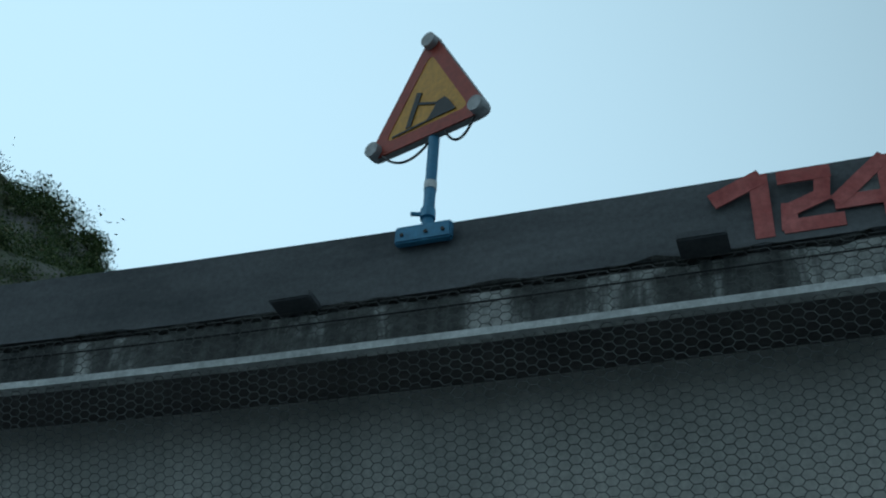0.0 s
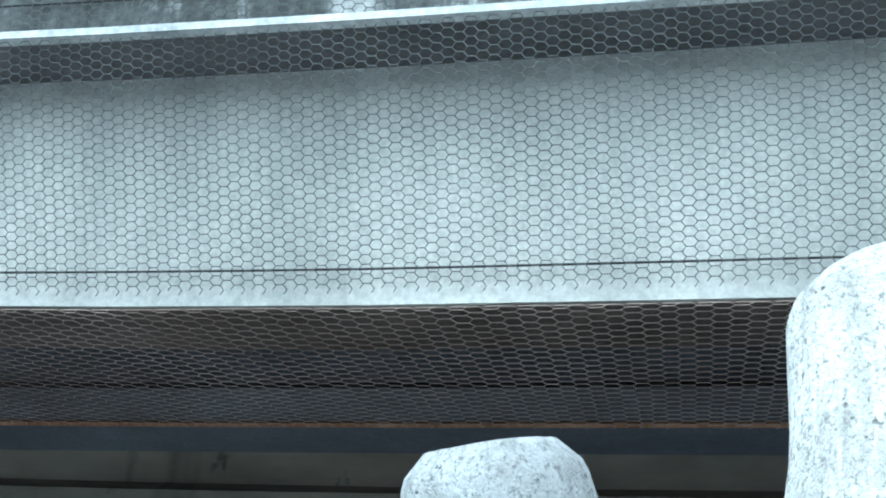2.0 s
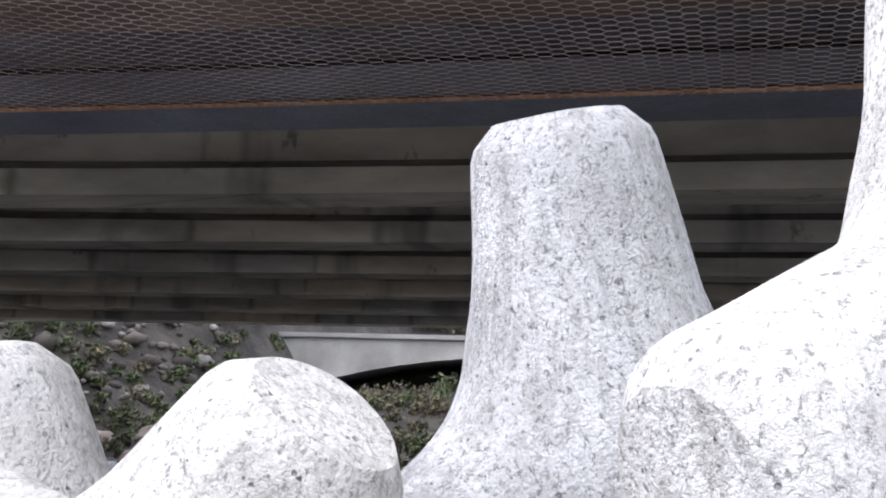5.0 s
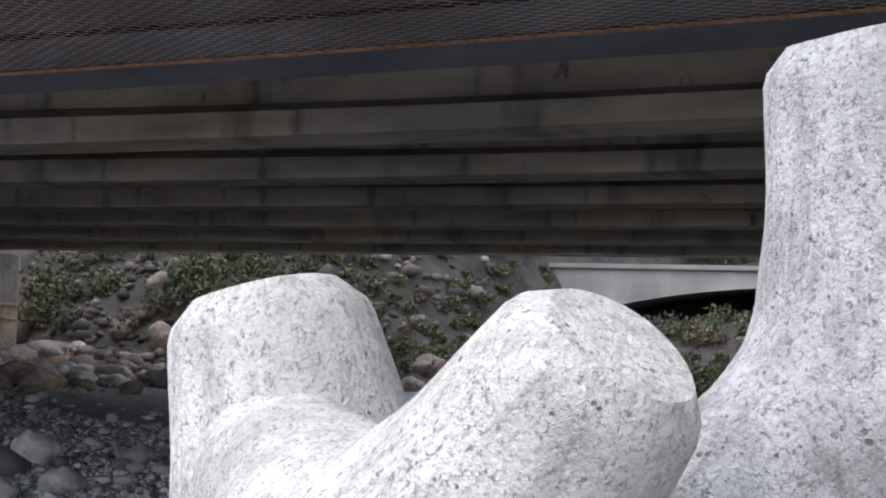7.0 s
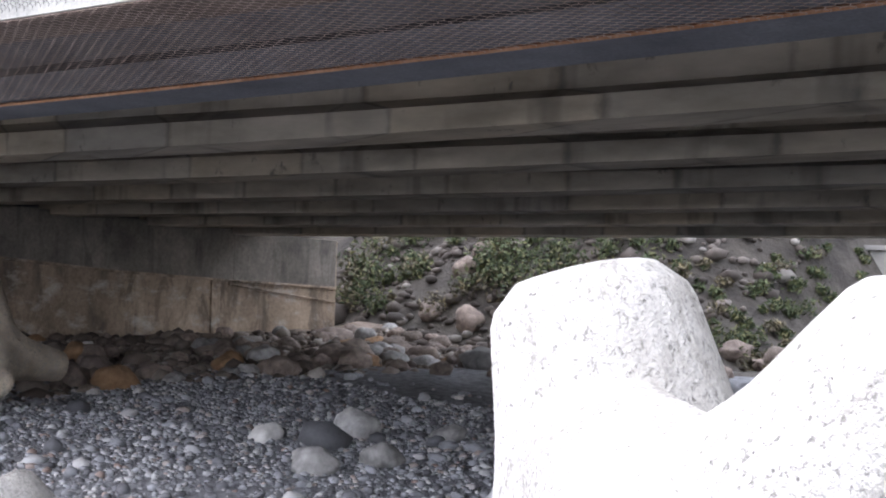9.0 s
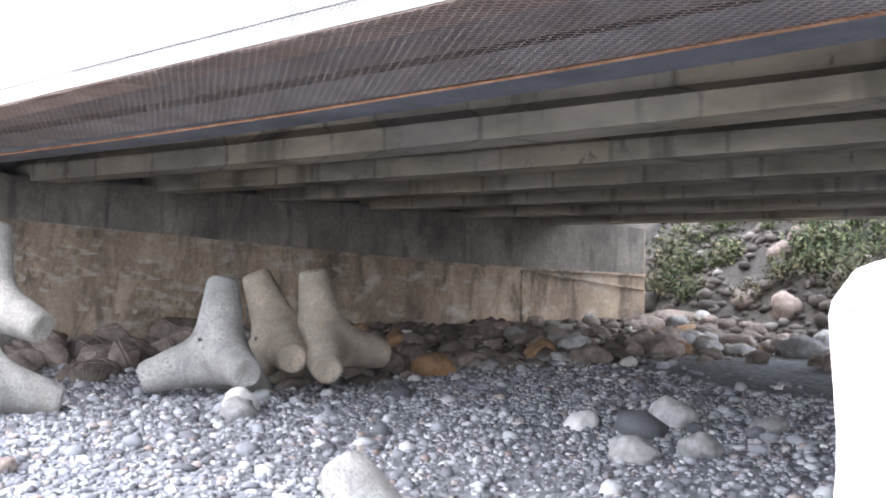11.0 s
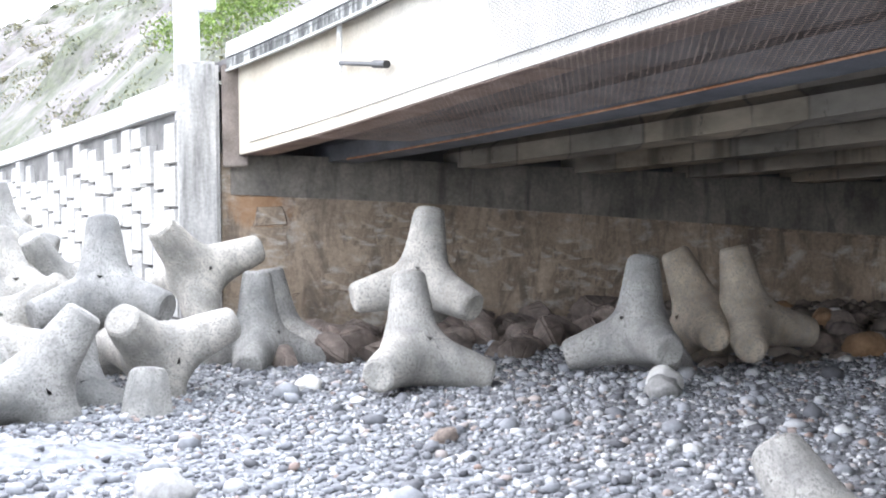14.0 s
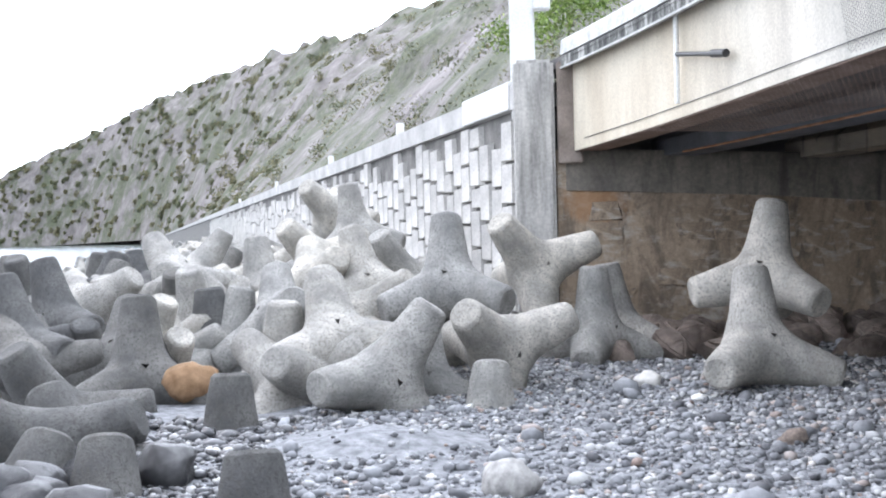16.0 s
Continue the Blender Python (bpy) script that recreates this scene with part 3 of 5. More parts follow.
for c, leg, second, size in (
    ((-13.40, 2.72, 1.02), (-0.11, 0.13, 0.99), (0.08, -1.00, 0.05), 1.00),
    ((-11.98, 2.29, 0.34), (-0.22, 0.01, 0.97), (0.8, -0.55, -0.3), 1.00),
    ((-14.44, 0.90, 0.29), (-0.07, -0.00, 1.00), (-0.29, 0.94, 0.20), 1.00),
    ((-13.53, -0.82, 0.97), (-0.23, -0.03, 0.97), (0.45, -0.87, -0.18), 1.00),
    ((-12.19, -0.26, 0.39), (0.78, -0.38, 0.49), (-0.26, 0.91, 0.32), 1.00),
    ((-14.70, 0.19, 1.13), (0.53, -0.51, 0.68), (-0.18, 0.91, 0.36), 1.00),
    ((-15.20, -1.96, 0.88), (-0.26, -0.25, 0.93), (0.77, -0.58, -0.26), 1.00),
    ((-16.70, -1.57, 0.89), (0.40, -0.41, 0.82), (-0.55, 0.75, 0.36), 1.00),
    ((-16.27, -3.51, 0.76), (-0.13, -0.14, 0.98), (0.61, 0.73, -0.32), 1.00),
    ((-11.81, -1.88, 0.50), (0.29, 0.96, 0.04), (0.89, -0.45, -0.12), 1.00),
    ((-11.20, -1.36, 0.21), (0.79, -0.61, 0.03), (-0.69, 0.69, 0.21), 1.00),
    ((-10.90, -0.37, -0.44), (-0.32, 0.04, 0.95), (0.05, 0.97, -0.22), 1.00),
    ((-13.87, -3.62, 0.16), (-0.04, -0.08, 1.00), (0.66, 0.72, -0.22), 1.00),
    ((-11.68, -3.84, 0.19), (-0.21, -0.06, 0.97), (0.83, -0.47, -0.30), 1.00),
    ((-13.56, -2.77, 0.58), (0.86, 0.34, 0.39), (0.84, -0.52, -0.15), 1.00),
    ((-13.27, -2.14, 0.46), (0.93, 0.02, 0.36), (-0.08, 0.89, -0.45), 1.00),
    ((-11.62, -2.28, 0.07), (-0.45, -0.69, 0.57), (0.90, -0.01, -0.43), 1.00),
    ((-11.64, -2.05, 0.16), (0.88, -0.33, 0.33), (-0.09, 0.90, -0.42), 1.00),
    ((-10.09, -2.58, -0.42), (-0.13, -0.00, 0.99), (0.33, 0.92, -0.20), 1.00),
    ((-14.51, -5.74, 0.57), (-0.16, -0.27, 0.95), (0.52, 0.66, -0.54), 1.00),
    ((-12.48, -5.37, 0.44), (-0.15, -0.31, 0.94), (0.55, 0.80, -0.26), 1.00),
    ((-10.71, -4.28, -0.09), (0.35, -0.38, 0.86), (-0.37, 0.93, 0.07), 1.00),
    ((-8.98, -3.46, -0.27), (-0.35, -0.46, 0.82), (0.15, 0.96, 0.23), 1.00),
    ((-8.85, -3.77, 0.01), (0.02, 0.95, 0.30), (0.60, -0.65, 0.46), 1.00),
    ((-7.18, -2.68, -0.44), (-0.39, -0.10, 0.92), (0.34, 0.94, 0.07), 1.00),
    ((-6.81, -1.67, -0.49), (-0.20, -0.04, 0.98), (0.18, 0.97, -0.18), 1.00),
    ((-7.30, -3.36, -0.38), (-0.56, 0.16, 0.82), (0.25, 0.97, 0.04), 1.00),
    ((-20.93, -3.18, 1.97), (0.68, -0.46, 0.57), (-0.12, 0.91, -0.40), 1.00),
    ((-20.00, -2.68, 1.62), (0.04, -0.12, 0.99), (0.73, -0.58, -0.35), 1.00),
    ((-17.47, -2.89, 1.18), (0.49, -0.55, 0.67), (-0.50, 0.81, 0.30), 1.00),
    ((-20.47, -5.51, 1.01), (-0.13, 0.55, 0.82), (0.98, -0.19, -0.07), 1.00),
    ((-16.54, -4.82, 0.99), (0.98, 0.09, 0.18), (-0.26, 0.97, -0.03), 1.00),
    ((-15.03, -5.55, 0.69), (0.24, 0.82, 0.53), (0.96, -0.25, 0.15), 1.00),
    ((-15.43, -2.69, 0.94), (0.73, 0.51, 0.45), (0.90, -0.44, 0.05), 1.00),
    ((-12.18, 4.88, 0.45), (-0.2, 0.14, 0.97), (-0.5, -0.85, 0.05), 1.00),
    ((-12.89, 5.97, 0.54), (-0.25, -0.3, 0.92), (0.8, -0.1, -0.5), 1.00),
    ((-12.51, 6.34, 0.53), (-0.10, -0.13, 0.98), (0.91, -0.42, -0.33), 1.00),
    ((-6.11, 3.61, -0.36), (-0.68, -0.18, 0.71), (0.02, 1.00, -0.09), 1.00),
    ((-15.52, 1.24, 0.29), (-0.06, -0.11, 0.99), (0.57, 0.55, -0.61), 1.00),
):
    if c[0] > -10.3 and c[1] < -1.0:
        tetrapod(c, leg, second, size, TETRA_DARK, "dark sea-worn concrete tetrapod sunk in the shingle", "tetrapods of the breakwater")
    elif c[1] < -3.4 and c[0] > -15:
        tetrapod(c, leg, second, size, TETRA_DARK, "dark grey concrete tetrapod in the breakwater heap", "tetrapods of the breakwater")
    elif c[1] > 5.5:
        tetrapod(c, leg, second, size, TETRA_TAN, "tan stained concrete tetrapod standing before the abutment")
    else:
        tetrapod(c, leg, second, size)
rnd = random.Random(5)
for i in range(150):                              # the rest of the heap along the shore wall
    along = rnd.uniform(2, 75) if i < 100 else rnd.uniform(60, 150)
    out = rnd.uniform(0.8, 9 + along * 0.1)
    x, y = -17.6 - 0.958 * along + 0.287 * -out * -1, 0.3 - 0.287 * along - 0.958 * out
    if x > -16.5:
        continue
    z = 1.0 - 0.16 * out + rnd.uniform(-0.3, 0.4)
    leg = Vector((rnd.gauss(0, 1), rnd.gauss(0, 1), rnd.gauss(0, 1)))
    second = leg.cross(Vector((rnd.gauss(0, 1), rnd.gauss(0, 1), rnd.gauss(0, 1))))
    tetrapod((x, y, z), leg, second, rnd.uniform(0.95, 1.1))

for i in range(58):                               # the lower layers of the near heap
    x, y = rnd.uniform(-17.0, -11.9), rnd.uniform(-7.5, -0.9)
    z = rnd.uniform(-0.05, 0.35) + (0.35 if x < -14.5 else 0.0)
    leg = Vector((rnd.gauss(0, 1), rnd.gauss(0, 1), rnd.gauss(0, 0.5)))
    second = leg.cross(Vector((rnd.gauss(0, 1), rnd.gauss(0, 1), rnd.gauss(0, 1))))
    tetrapod((x, y, z), leg, second, rnd.uniform(0.85, 1.0), TETRA_DARK if y < -4.2 and rnd.random() < 0.6 else None)

for i in range(64):                               # and its seaward flank
    x, y = rnd.uniform(-25.0, -13.5), rnd.uniform(-12.0, -4.0)
    z = rnd.uniform(-0.1, 0.5) + 0.03 * (-13.5 - x) + 0.05 * (y + 4.0)
    leg = Vector((rnd.gauss(0, 1), rnd.gauss(0, 1), rnd.gauss(0, 0.6)))
    second = leg.cross(Vector((rnd.gauss(0, 1), rnd.gauss(0, 1), rnd.gauss(0, 1))))
    tetrapod((x, y, z), leg, second, rnd.uniform(0.9, 1.0), TETRA_DARK if y < -5.5 and rnd.random() < 0.5 else None)

# ---- shore wall, pier and pillar ----
WDIR, WOUT = Vector((-0.958, -0.287, 0)), Vector((0.287, -0.958, 0))
W0 = Vector((-17.75, 0.2, 0))
shore_wall = tagged(new("wall_shore"), "long pale stone retaining wall along the shore road", "wall", kind="structure")


def wall_box(name, a, b, depth0, depth1, z0, z1, material_, parent, label="", bevel=0.0):
    bm = bmesh.new()
    m = Matrix.Translation(W0) @ Matrix((WDIR, WOUT, Vector((0, 0, 1)))).transposed().to_4x4()
    box(bm, a, depth0, z0, b, depth1, z1, m, bevel)
    bmesh.ops.recalc_face_normals(bm, faces=bm.faces)
    return part(name, bm, material_, parent, label)


M_JOINT = simple("grey_wall_joint", (0.1, 0.098, 0.092), (0.26, 0.25, 0.235), 2.0, 0.95, 0.4, 0.01)
M_WHITE = simple("white_painted_concrete", (0.62, 0.62, 0.6), (0.8, 0.8, 0.78), 1.5, 0.8, 0.15, 0.004)
M_PIER = simple("streaked_pier_concrete", (0.17, 0.165, 0.155), (0.62, 0.6, 0.56), 1.7, 0.92, 0.5, 0.02, (2.2, 2.2, 0.3), 22, spread=(0.32, 0.62))
wall_box("wall_core", 0.0, 500, -1.2, -0.06, -1.0, 3.45, M_JOINT, shore_wall)
wall_box("coping", 0.0, 500, -1.0, 0.06, 3.452, 3.82, simple("pale_grey_coping_concrete", (0.34, 0.335, 0.32), (0.6, 0.59, 0.57), 1.2, 0.85, 0.2, 0.006), shore_wall, "pale grey concrete coping")
wall_box("coping_block", 0.6, 3.4, -0.9, 0.075, 3.456, 3.9, M_WHITE, shore_wall, "white painted coping block", 0.015)
bm = bmesh.new()
box(bm, -18.25, 0.02, -0.8, -17.1, 0.6, 4.05, None, 0.05)
part("pier", bm, M_PIER, shore_wall, "tall streaked concrete end pier")
bm = bmesh.new()
box(bm, -17.3, 0.64, 2.55, -17.07, 1.0, 4.0, None, 0.02)
part("end_post", bm, simple("rust_brown_plate", (0.14, 0.11, 0.09), (0.36, 0.3, 0.26), 2, 0.8, 0.3, 0.006), shore_wall, "rust brown steel end plate")
pillar = tagged(new("pillar"), "white square pillar with a small lamp box on the road edge", "pillar")
bm = bmesh.new()
box(bm, -18.7, 0.0, 3.3, -18.3, 0.38, 6.3, None, 0.02)
part("shaft", bm, M_WHITE, pillar)
bm = bmesh.new()
box(bm, -18.3, 0.36, 4.95, -18.05, 0.62, 5.2, None, 0.02)
part("lamp_box", bm, M_WHITE, pillar, "pale grey lamp box")
for k, along in enumerate((11.5, 23.0, 41.0, 66.0)):  # short white posts on the coping
    marker = wall_box("marker_post", along - 0.09, along + 0.09, -0.6, -0.42, 3.8, 4.3, M_WHITE, None, "", 0.02)
    tagged(marker, "short white marker post on the wall coping", "post", "marker posts along the shore road")
# road behind the wall
road = wall_box("road", -40, 500, -12, -1.2, 3.2, 3.4, simple("grey_road_asphalt", (0.04, 0.04, 0.042), (0.07, 0.07, 0.07), 3, 0.9), None)
tagged(road, "grey asphalt shore road behind the wall", "road", kind="structure")

# ---- hillside ----
def spline(rows, n):
    rows = np.array(rows, float)
    t = np.linspace(0, len(rows) - 1, n)
    return np.stack([np.interp(t, np.arange(len(rows)), rows[:, k]) for k in range(rows.shape[1])], 1)


m, nt, b, co = material("dry_hillside_with_scrub", 0.95)
rock = ramp(nt, noise_fac(nt, co, 0.1, 9, 0.7, (1, 1, 1.2), 0.6), [(0.33, (0.1, 0.088, 0.084)), (0.55, (0.21, 0.19, 0.182)), (0.75, (0.32, 0.295, 0.29))])
green = ramp(nt, noise_fac(nt, co, 0.03, 9, 0.75, (1, 1, 1), 0.4), [(0.45, (0, 0, 0)), (0.57, (0.9,) * 3)])
scrub = ramp(nt, noise_fac(nt, co, 0.6, 6, 0.7), [(0.35, (0.035, 0.047, 0.024)), (0.65, (0.105, 0.118, 0.062))])
finish(nt, b, mix(nt, green, rock, scrub), noise_fac(nt, co, 0.5, 8, 0.7), 0.7, 0.4)
M_HILL = m
NS, NV = 260, 70
foot = spline([(-19.5, 34, 1.5), (-21, 24, 2.5), (-26, 13, 3.3), (-45, 5, 3.4), (-70, -4, 3.4), (-121, -19, 3.4), (-300, -75, 3.4), (-480, -128, 3.4), (-640, -190, 2), (-800, -290, 0), (-880, -385, -2)], NS)
ridge = spline([(-15, 62, 18), (-27, 52, 27), (-37, 48, 39), (-52, 46, 54), (-90, 50, 62), (-180, 50, 68), (-330, 5, 74), (-478, -60, 84), (-690, -165, 100), (-850, -290, 84), (-905, -398, 52)], NS)
hv = []
for i in range(NS):
    for j in range(NV):
        v = j / (NV - 1)
        p = foot[i] * (1 - v) + ridge[i] * v
        h = math.hypot(*(ridge[i] - foot[i])[:2])
        p[2] = foot[i][2] + (ridge[i][2] - foot[i][2]) * (0.55 * v + 0.45 * math.sin(v * math.pi / 2))
        amp = h * 0.075 * math.sin(min(1, v * 1.4) * math.pi / 2)
        q = Vector(p) / max(18.0, h * 0.5)
        p[2] += amp * (noise.fractal(q, 0.9, 2.1, 5) * 0.9)
        q = Vector(p)
        rough = 0.035 * h * min(1, v * 3) * noise.noise_vector(q / (h * 0.22)) + 0.014 * h * min(1, v * 3) * noise.noise_vector(q / (h * 0.08))
        rough.z *= 0.6 if v < 0.97 else 0.2
        hv.append(tuple(q + rough))
for i in range(NS):                                # the far side falls away
    back = ridge[i] + (ridge[i] - foot[i]) * 1.2
    hv.append((back[0], back[1], -5))
hf = [(i * NV + j, (i + 1) * NV + j, (i + 1) * NV + j + 1, i * NV + j + 1) for i in range(NS - 1) for j in range(NV - 1)]
hf += [(i * NV + NV - 1, (i + 1) * NV + NV - 1, NS * NV + i + 1, NS * NV + i) for i in range(NS - 1)]
hill = from_arrays("hillside", hv, hf, M_HILL, smooth=True)
tagged(hill, "steep dry hillside with scrub and bare rock above the shore", "hill", kind="structure")


# ---- leaves ----
def leaf_material(name, dark, light):
    m, nt, b, co = material(name, 0.75)
    g = nt.nodes.new("ShaderNodeNewGeometry")
    c = ramp(nt, g.outputs["Random Per Island"], [(0.0, dark), (0.7, light), (1.0, tuple(0.6 * a + 0.4 * k for a, k in zip(light, (0.3, 0.25, 0.12))))])
    finish(nt, b, c)
    return m


def leaf_cloud(name, centres, material_, parent=None, seed=3):
    """Small folded leaves round clump centres of (place, radius, count, leaf size)."""
    rng = np.random.default_rng(seed)
    V, F, o = [], [], 0
    for c, r, n, size in centres:
        d = rng.normal(size=(n, 3))
        d /= np.linalg.norm(d, axis=1, keepdims=True)
        p = np.array(c) + d * (r * rng.uniform(0.2, 1.0, (n, 1))) * np.array((1, 1, 0.75))
        u = rng.normal(size=(n, 3))
        u /= np.linalg.norm(u, axis=1, keepdims=True)
        w = np.cross(u, rng.normal(size=(n, 3)))
        w /= np.linalg.norm(w, axis=1, keepdims=True)
        s = size * rng.uniform(0.6, 1.4, (n, 1))
        k = np.cross(u, w) * s * 0.25
        quad = np.stack([p - u * s, p + w * s * 0.45 + k, p + u * s, p - w * s * 0.45 + k], 1).reshape(-1, 3)
        V.append(quad)
        F += [(o + 4 * i, o + 4 * i + 1, o + 4 * i + 2, o + 4 * i + 3) for i in range(n)]
        o += 4 * n
    return from_arrays(name, np.concatenate(V).tolist(), F, material_, parent)


M_LEAF = leaf_material("scrub_leaf", (0.03, 0.05, 0.015), (0.1, 0.15, 0.04))
M_LEAF_DRY = leaf_material("dry_scrub_leaf", (0.08, 0.075, 0.04), (0.2, 0.19, 0.1))
clumps = []
rnd = random.Random(9)
for k in range(300):                               # scrub on the near hillside
    i, j = (rnd.randrange(40, 84), rnd.randrange(33, NV)) if k < 190 else (rnd.randrange(0, 92), rnd.randrange(2, NV))
    p = hv[i * NV + j]
    r = rnd.uniform(0.6, 1.5)
    clumps.append(((p[0] + rnd.uniform(-0.6, 0.6), p[1] + rnd.uniform(-0.6, 0.6), p[2] + r * 0.1), r, 340, 0.085))
for k in range(150):                               # taller growth along the near crest
    i, j = rnd.randrange(0, 84), NV - 1 - int(26 * rnd.random() ** 1.6)
    p = hv[i * NV + j]
    r = rnd.uniform(0.9, 2.2)
    clumps.append(((p[0] + rnd.uniform(-0.6, 0.6), p[1] + rnd.uniform(-0.6, 0.6), p[2] + r * 0.15), r, 800, 0.1))
tagged(leaf_cloud("hillside_scrub", clumps, M_LEAF), "dense green scrub on the near hillside", "scrub", kind="stuff")
clumps = []
for _ in range(1100):
    i, j = rnd.randrange(60, NS), rnd.randrange(2, NV - 3)
    p = hv[i * NV + j]
    r = rnd.uniform(1.5, 4.0)
    clumps.append(((p[0] + rnd.uniform(-1, 1), p[1] + rnd.uniform(-1, 1), p[2] - r * 0.1), r, 130, 0.09 + 0.0008 * math.hypot(p[0], p[1])))
tagged(leaf_cloud("far_green_scrub", clumps[::2], leaf_material("olive_scrub_leaf", (0.07, 0.08, 0.045), (0.15, 0.165, 0.085)), seed=14), "green bushes scattered over the far slope", "scrub", kind="stuff")
tagged(leaf_cloud("far_scrub", clumps[1::2], M_LEAF_DRY, seed=4), "dry bushes scattered over the far slope", "scrub", kind="stuff")

clumps = [(p, 0.75, 420, 0.06) for p in ((-29.6, 1.3, 7.0), (-30.5, 2.2, 7.3), (-31.4, 2.8, 7.9), (-28.7, 0.9, 6.5), (-32.7, -0.0, 7.0), (-29.5, 1.7, 7.4))]
tagged(leaf_cloud("roadside_bush", clumps, leaf_material("bright_bush_leaf", (0.07, 0.13, 0.02), (0.2, 0.3, 0.06)), seed=8), "bright green bushes behind the road edge", "bush", kind="stuff")

# ---- stream bank beyond the bridge ----
def bank_z(x, y):
    left = min(1.0, max(0.0, (-x - 10.0) / 4.0))
    rise = max(0.0, y - 17.0)
    # left side steepened, mostly out of view, to block light on the wall end
    z = rise * (0.1 + 0.7 * left) + 0.012 * rise * rise * (0.3 + left)
    z += (0.5 * noise.noise(Vector((x * 0.35, y * 0.35, 1))) + 0.25 * noise.noise(Vector((x * 1.1, y * 1.1, 5)))) * min(1.0, rise * 0.5)
    # unseen upper slope, added to block low sky light from under the bridge
    z += 1.2 * max(0.0, y - 36.5)
    return min(z, 14) - 0.12


bx, by = np.arange(-34, 16.01, 0.5), np.arange(16.4, 66.01, 0.5)
bv = [(x, y, bank_z(x, y)) for y in by for x in bx]
k = len(bx)
bank = from_arrays("stream_bank", bv, [(j * k + i, j * k + i + 1, (j + 1) * k + i + 1, (j + 1) * k + i) for j in range(len(by) - 1) for i in range(k - 1)],
                   simple("rocky_earth_bank", (0.02, 0.017, 0.014), (0.08, 0.07, 0.058), 0.8, 0.95, 0.9, 0.08, fine=6, spread=(0.35, 0.65)), smooth=True)
tagged(bank, "rocky earth bank beyond the bridge, heightened out of view to block sky light", "bank", kind="structure")
clumps, dry = [], []
for _ in range(3600):
    x, y = rnd.uniform(-20, 3), rnd.uniform(17.8, 42)
    patch = noise.noise(Vector((x * 0.3, y * 0.3, 11)))
    if patch < (-0.15 if x < -15 else -0.55) or 25.6 < y < 34.6 and x > -13.5:
        continue
    r = rnd.uniform(0.15, 0.55) * (1 + patch)
    if x > -12 and y < 26:
        r *= 0.6
    if y > 34.6 and x > -13:
        r *= 1.6
    (dry if rnd.random() < (0.6 if x > -10 and y < 26 else 0.25) else clumps).append(((x, y, bank_z(x, y) + r * 0.6), r, int(40 + 170 * r), 0.06))
tagged(leaf_cloud("bank_shrubs", clumps, leaf_material("dark_shrub_leaf", (0.018, 0.03, 0.012), (0.062, 0.088, 0.032)), seed=5), "green shrubs and creepers covering the stream bank", "shrub", kind="stuff")
tagged(leaf_cloud("bank_dry_shrubs", dry, leaf_material("brown_brush_leaf", (0.04, 0.034, 0.022), (0.12, 0.105, 0.065)), seed=6), "dry brown brush on the stream bank", "shrub", kind="stuff")

# ---- second bridge upstream ----
arch = tagged(new("arch_bridge"), "low pale concrete arch bridge over the stream", "bridge", kind="structure")
bm = bmesh.new()
n = 28
y0, y1 = 26.0, 34.0
rows_ = []
for i in range(n + 1):
    x = -12.5 + 22 * i / n
    z_under = 2.08 - 1.8 * abs((x + 1.5) / 10.8) ** 3.2
    rows_.append([bm.verts.new((x, yy, zz)) for yy, zz in ((y0, z_under), (y0, 2.35), (y1, 2.35), (y1, z_under))])
for a, c in zip(rows_, rows_[1:]):
    for q in range(4):
        bm.faces.new((a[q], a[(q + 1) % 4], c[(q + 1) % 4], c[q]))
bm.faces.new(rows_[0]), bm.faces.new(rows_[-1])
bmesh.ops.recalc_face_normals(bm, faces=bm.faces)
part("arch_span", bm, simple("pale_arch_concrete", (0.2, 0.195, 0.18), (0.4, 0.39, 0.36), 0.8, 0.9, 0.2, 0.01), arch)
bm = bmesh.new()
box(bm, -14, 25.9, 2.352, 9, 34.1, 2.47, None, 0.02)
part("deck_edge", bm, simple("grey_deck_edge_concrete", (0.2, 0.2, 0.19), (0.34, 0.33, 0.31), 1.0), arch)

# added dark beam that stands in for the shade beneath the arch
bm = bmesh.new()
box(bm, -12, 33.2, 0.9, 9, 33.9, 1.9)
part("arch_shade_beam", bm, M_SOFFIT, arch)

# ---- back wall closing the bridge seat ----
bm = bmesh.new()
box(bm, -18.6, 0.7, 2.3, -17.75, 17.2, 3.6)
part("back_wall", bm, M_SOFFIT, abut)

# ---- warning sign ----
M_BLUE = simple("blue_painted_steel", (0.05, 0.2, 0.36), (0.1, 0.3, 0.48), 6, 0.5, 0.1, 0.001)
M_RED = simple("faded_red_sign_paint", (0.3, 0.035, 0.02), (0.4, 0.06, 0.03), 5, 0.5, 0.05, 0.001)
M_YEL = simple("amber_sign_face", (0.62, 0.3, 0.02), (0.72, 0.36, 0.03), 4, 0.45, 0.03, 0.001)
M_BLACK = simple("black_sign_print", (0.012, 0.012, 0.014), (0.03, 0.03, 0.03), 5, 0.5, 0.05, 0.001)
M_LENS = simple("grey_lamp_lens", (0.3, 0.3, 0.3), (0.5, 0.5, 0.5), 30, 0.3, 0.3, 0.002)
sign = tagged(new("road_sign"), "triangular amber roadworks sign on a blue post fixed to the kerb", "road sign")
PT, PL, PR = Vector((-1.2045, 2.942, 5.0)), Vector((-1.479, 3.077, 4.527)), Vector((-0.95, 2.887, 4.494))
mid_ = (PT + PL + PR) / 3
xa = (PR - PL).normalized()
za = (PT - (PL + PR) / 2).normalized()
ya = za.cross(xa).normalized()                    # away from the walker
SM = Matrix((xa, ya, za)).transposed().to_4x4()
SM.translation = mid_


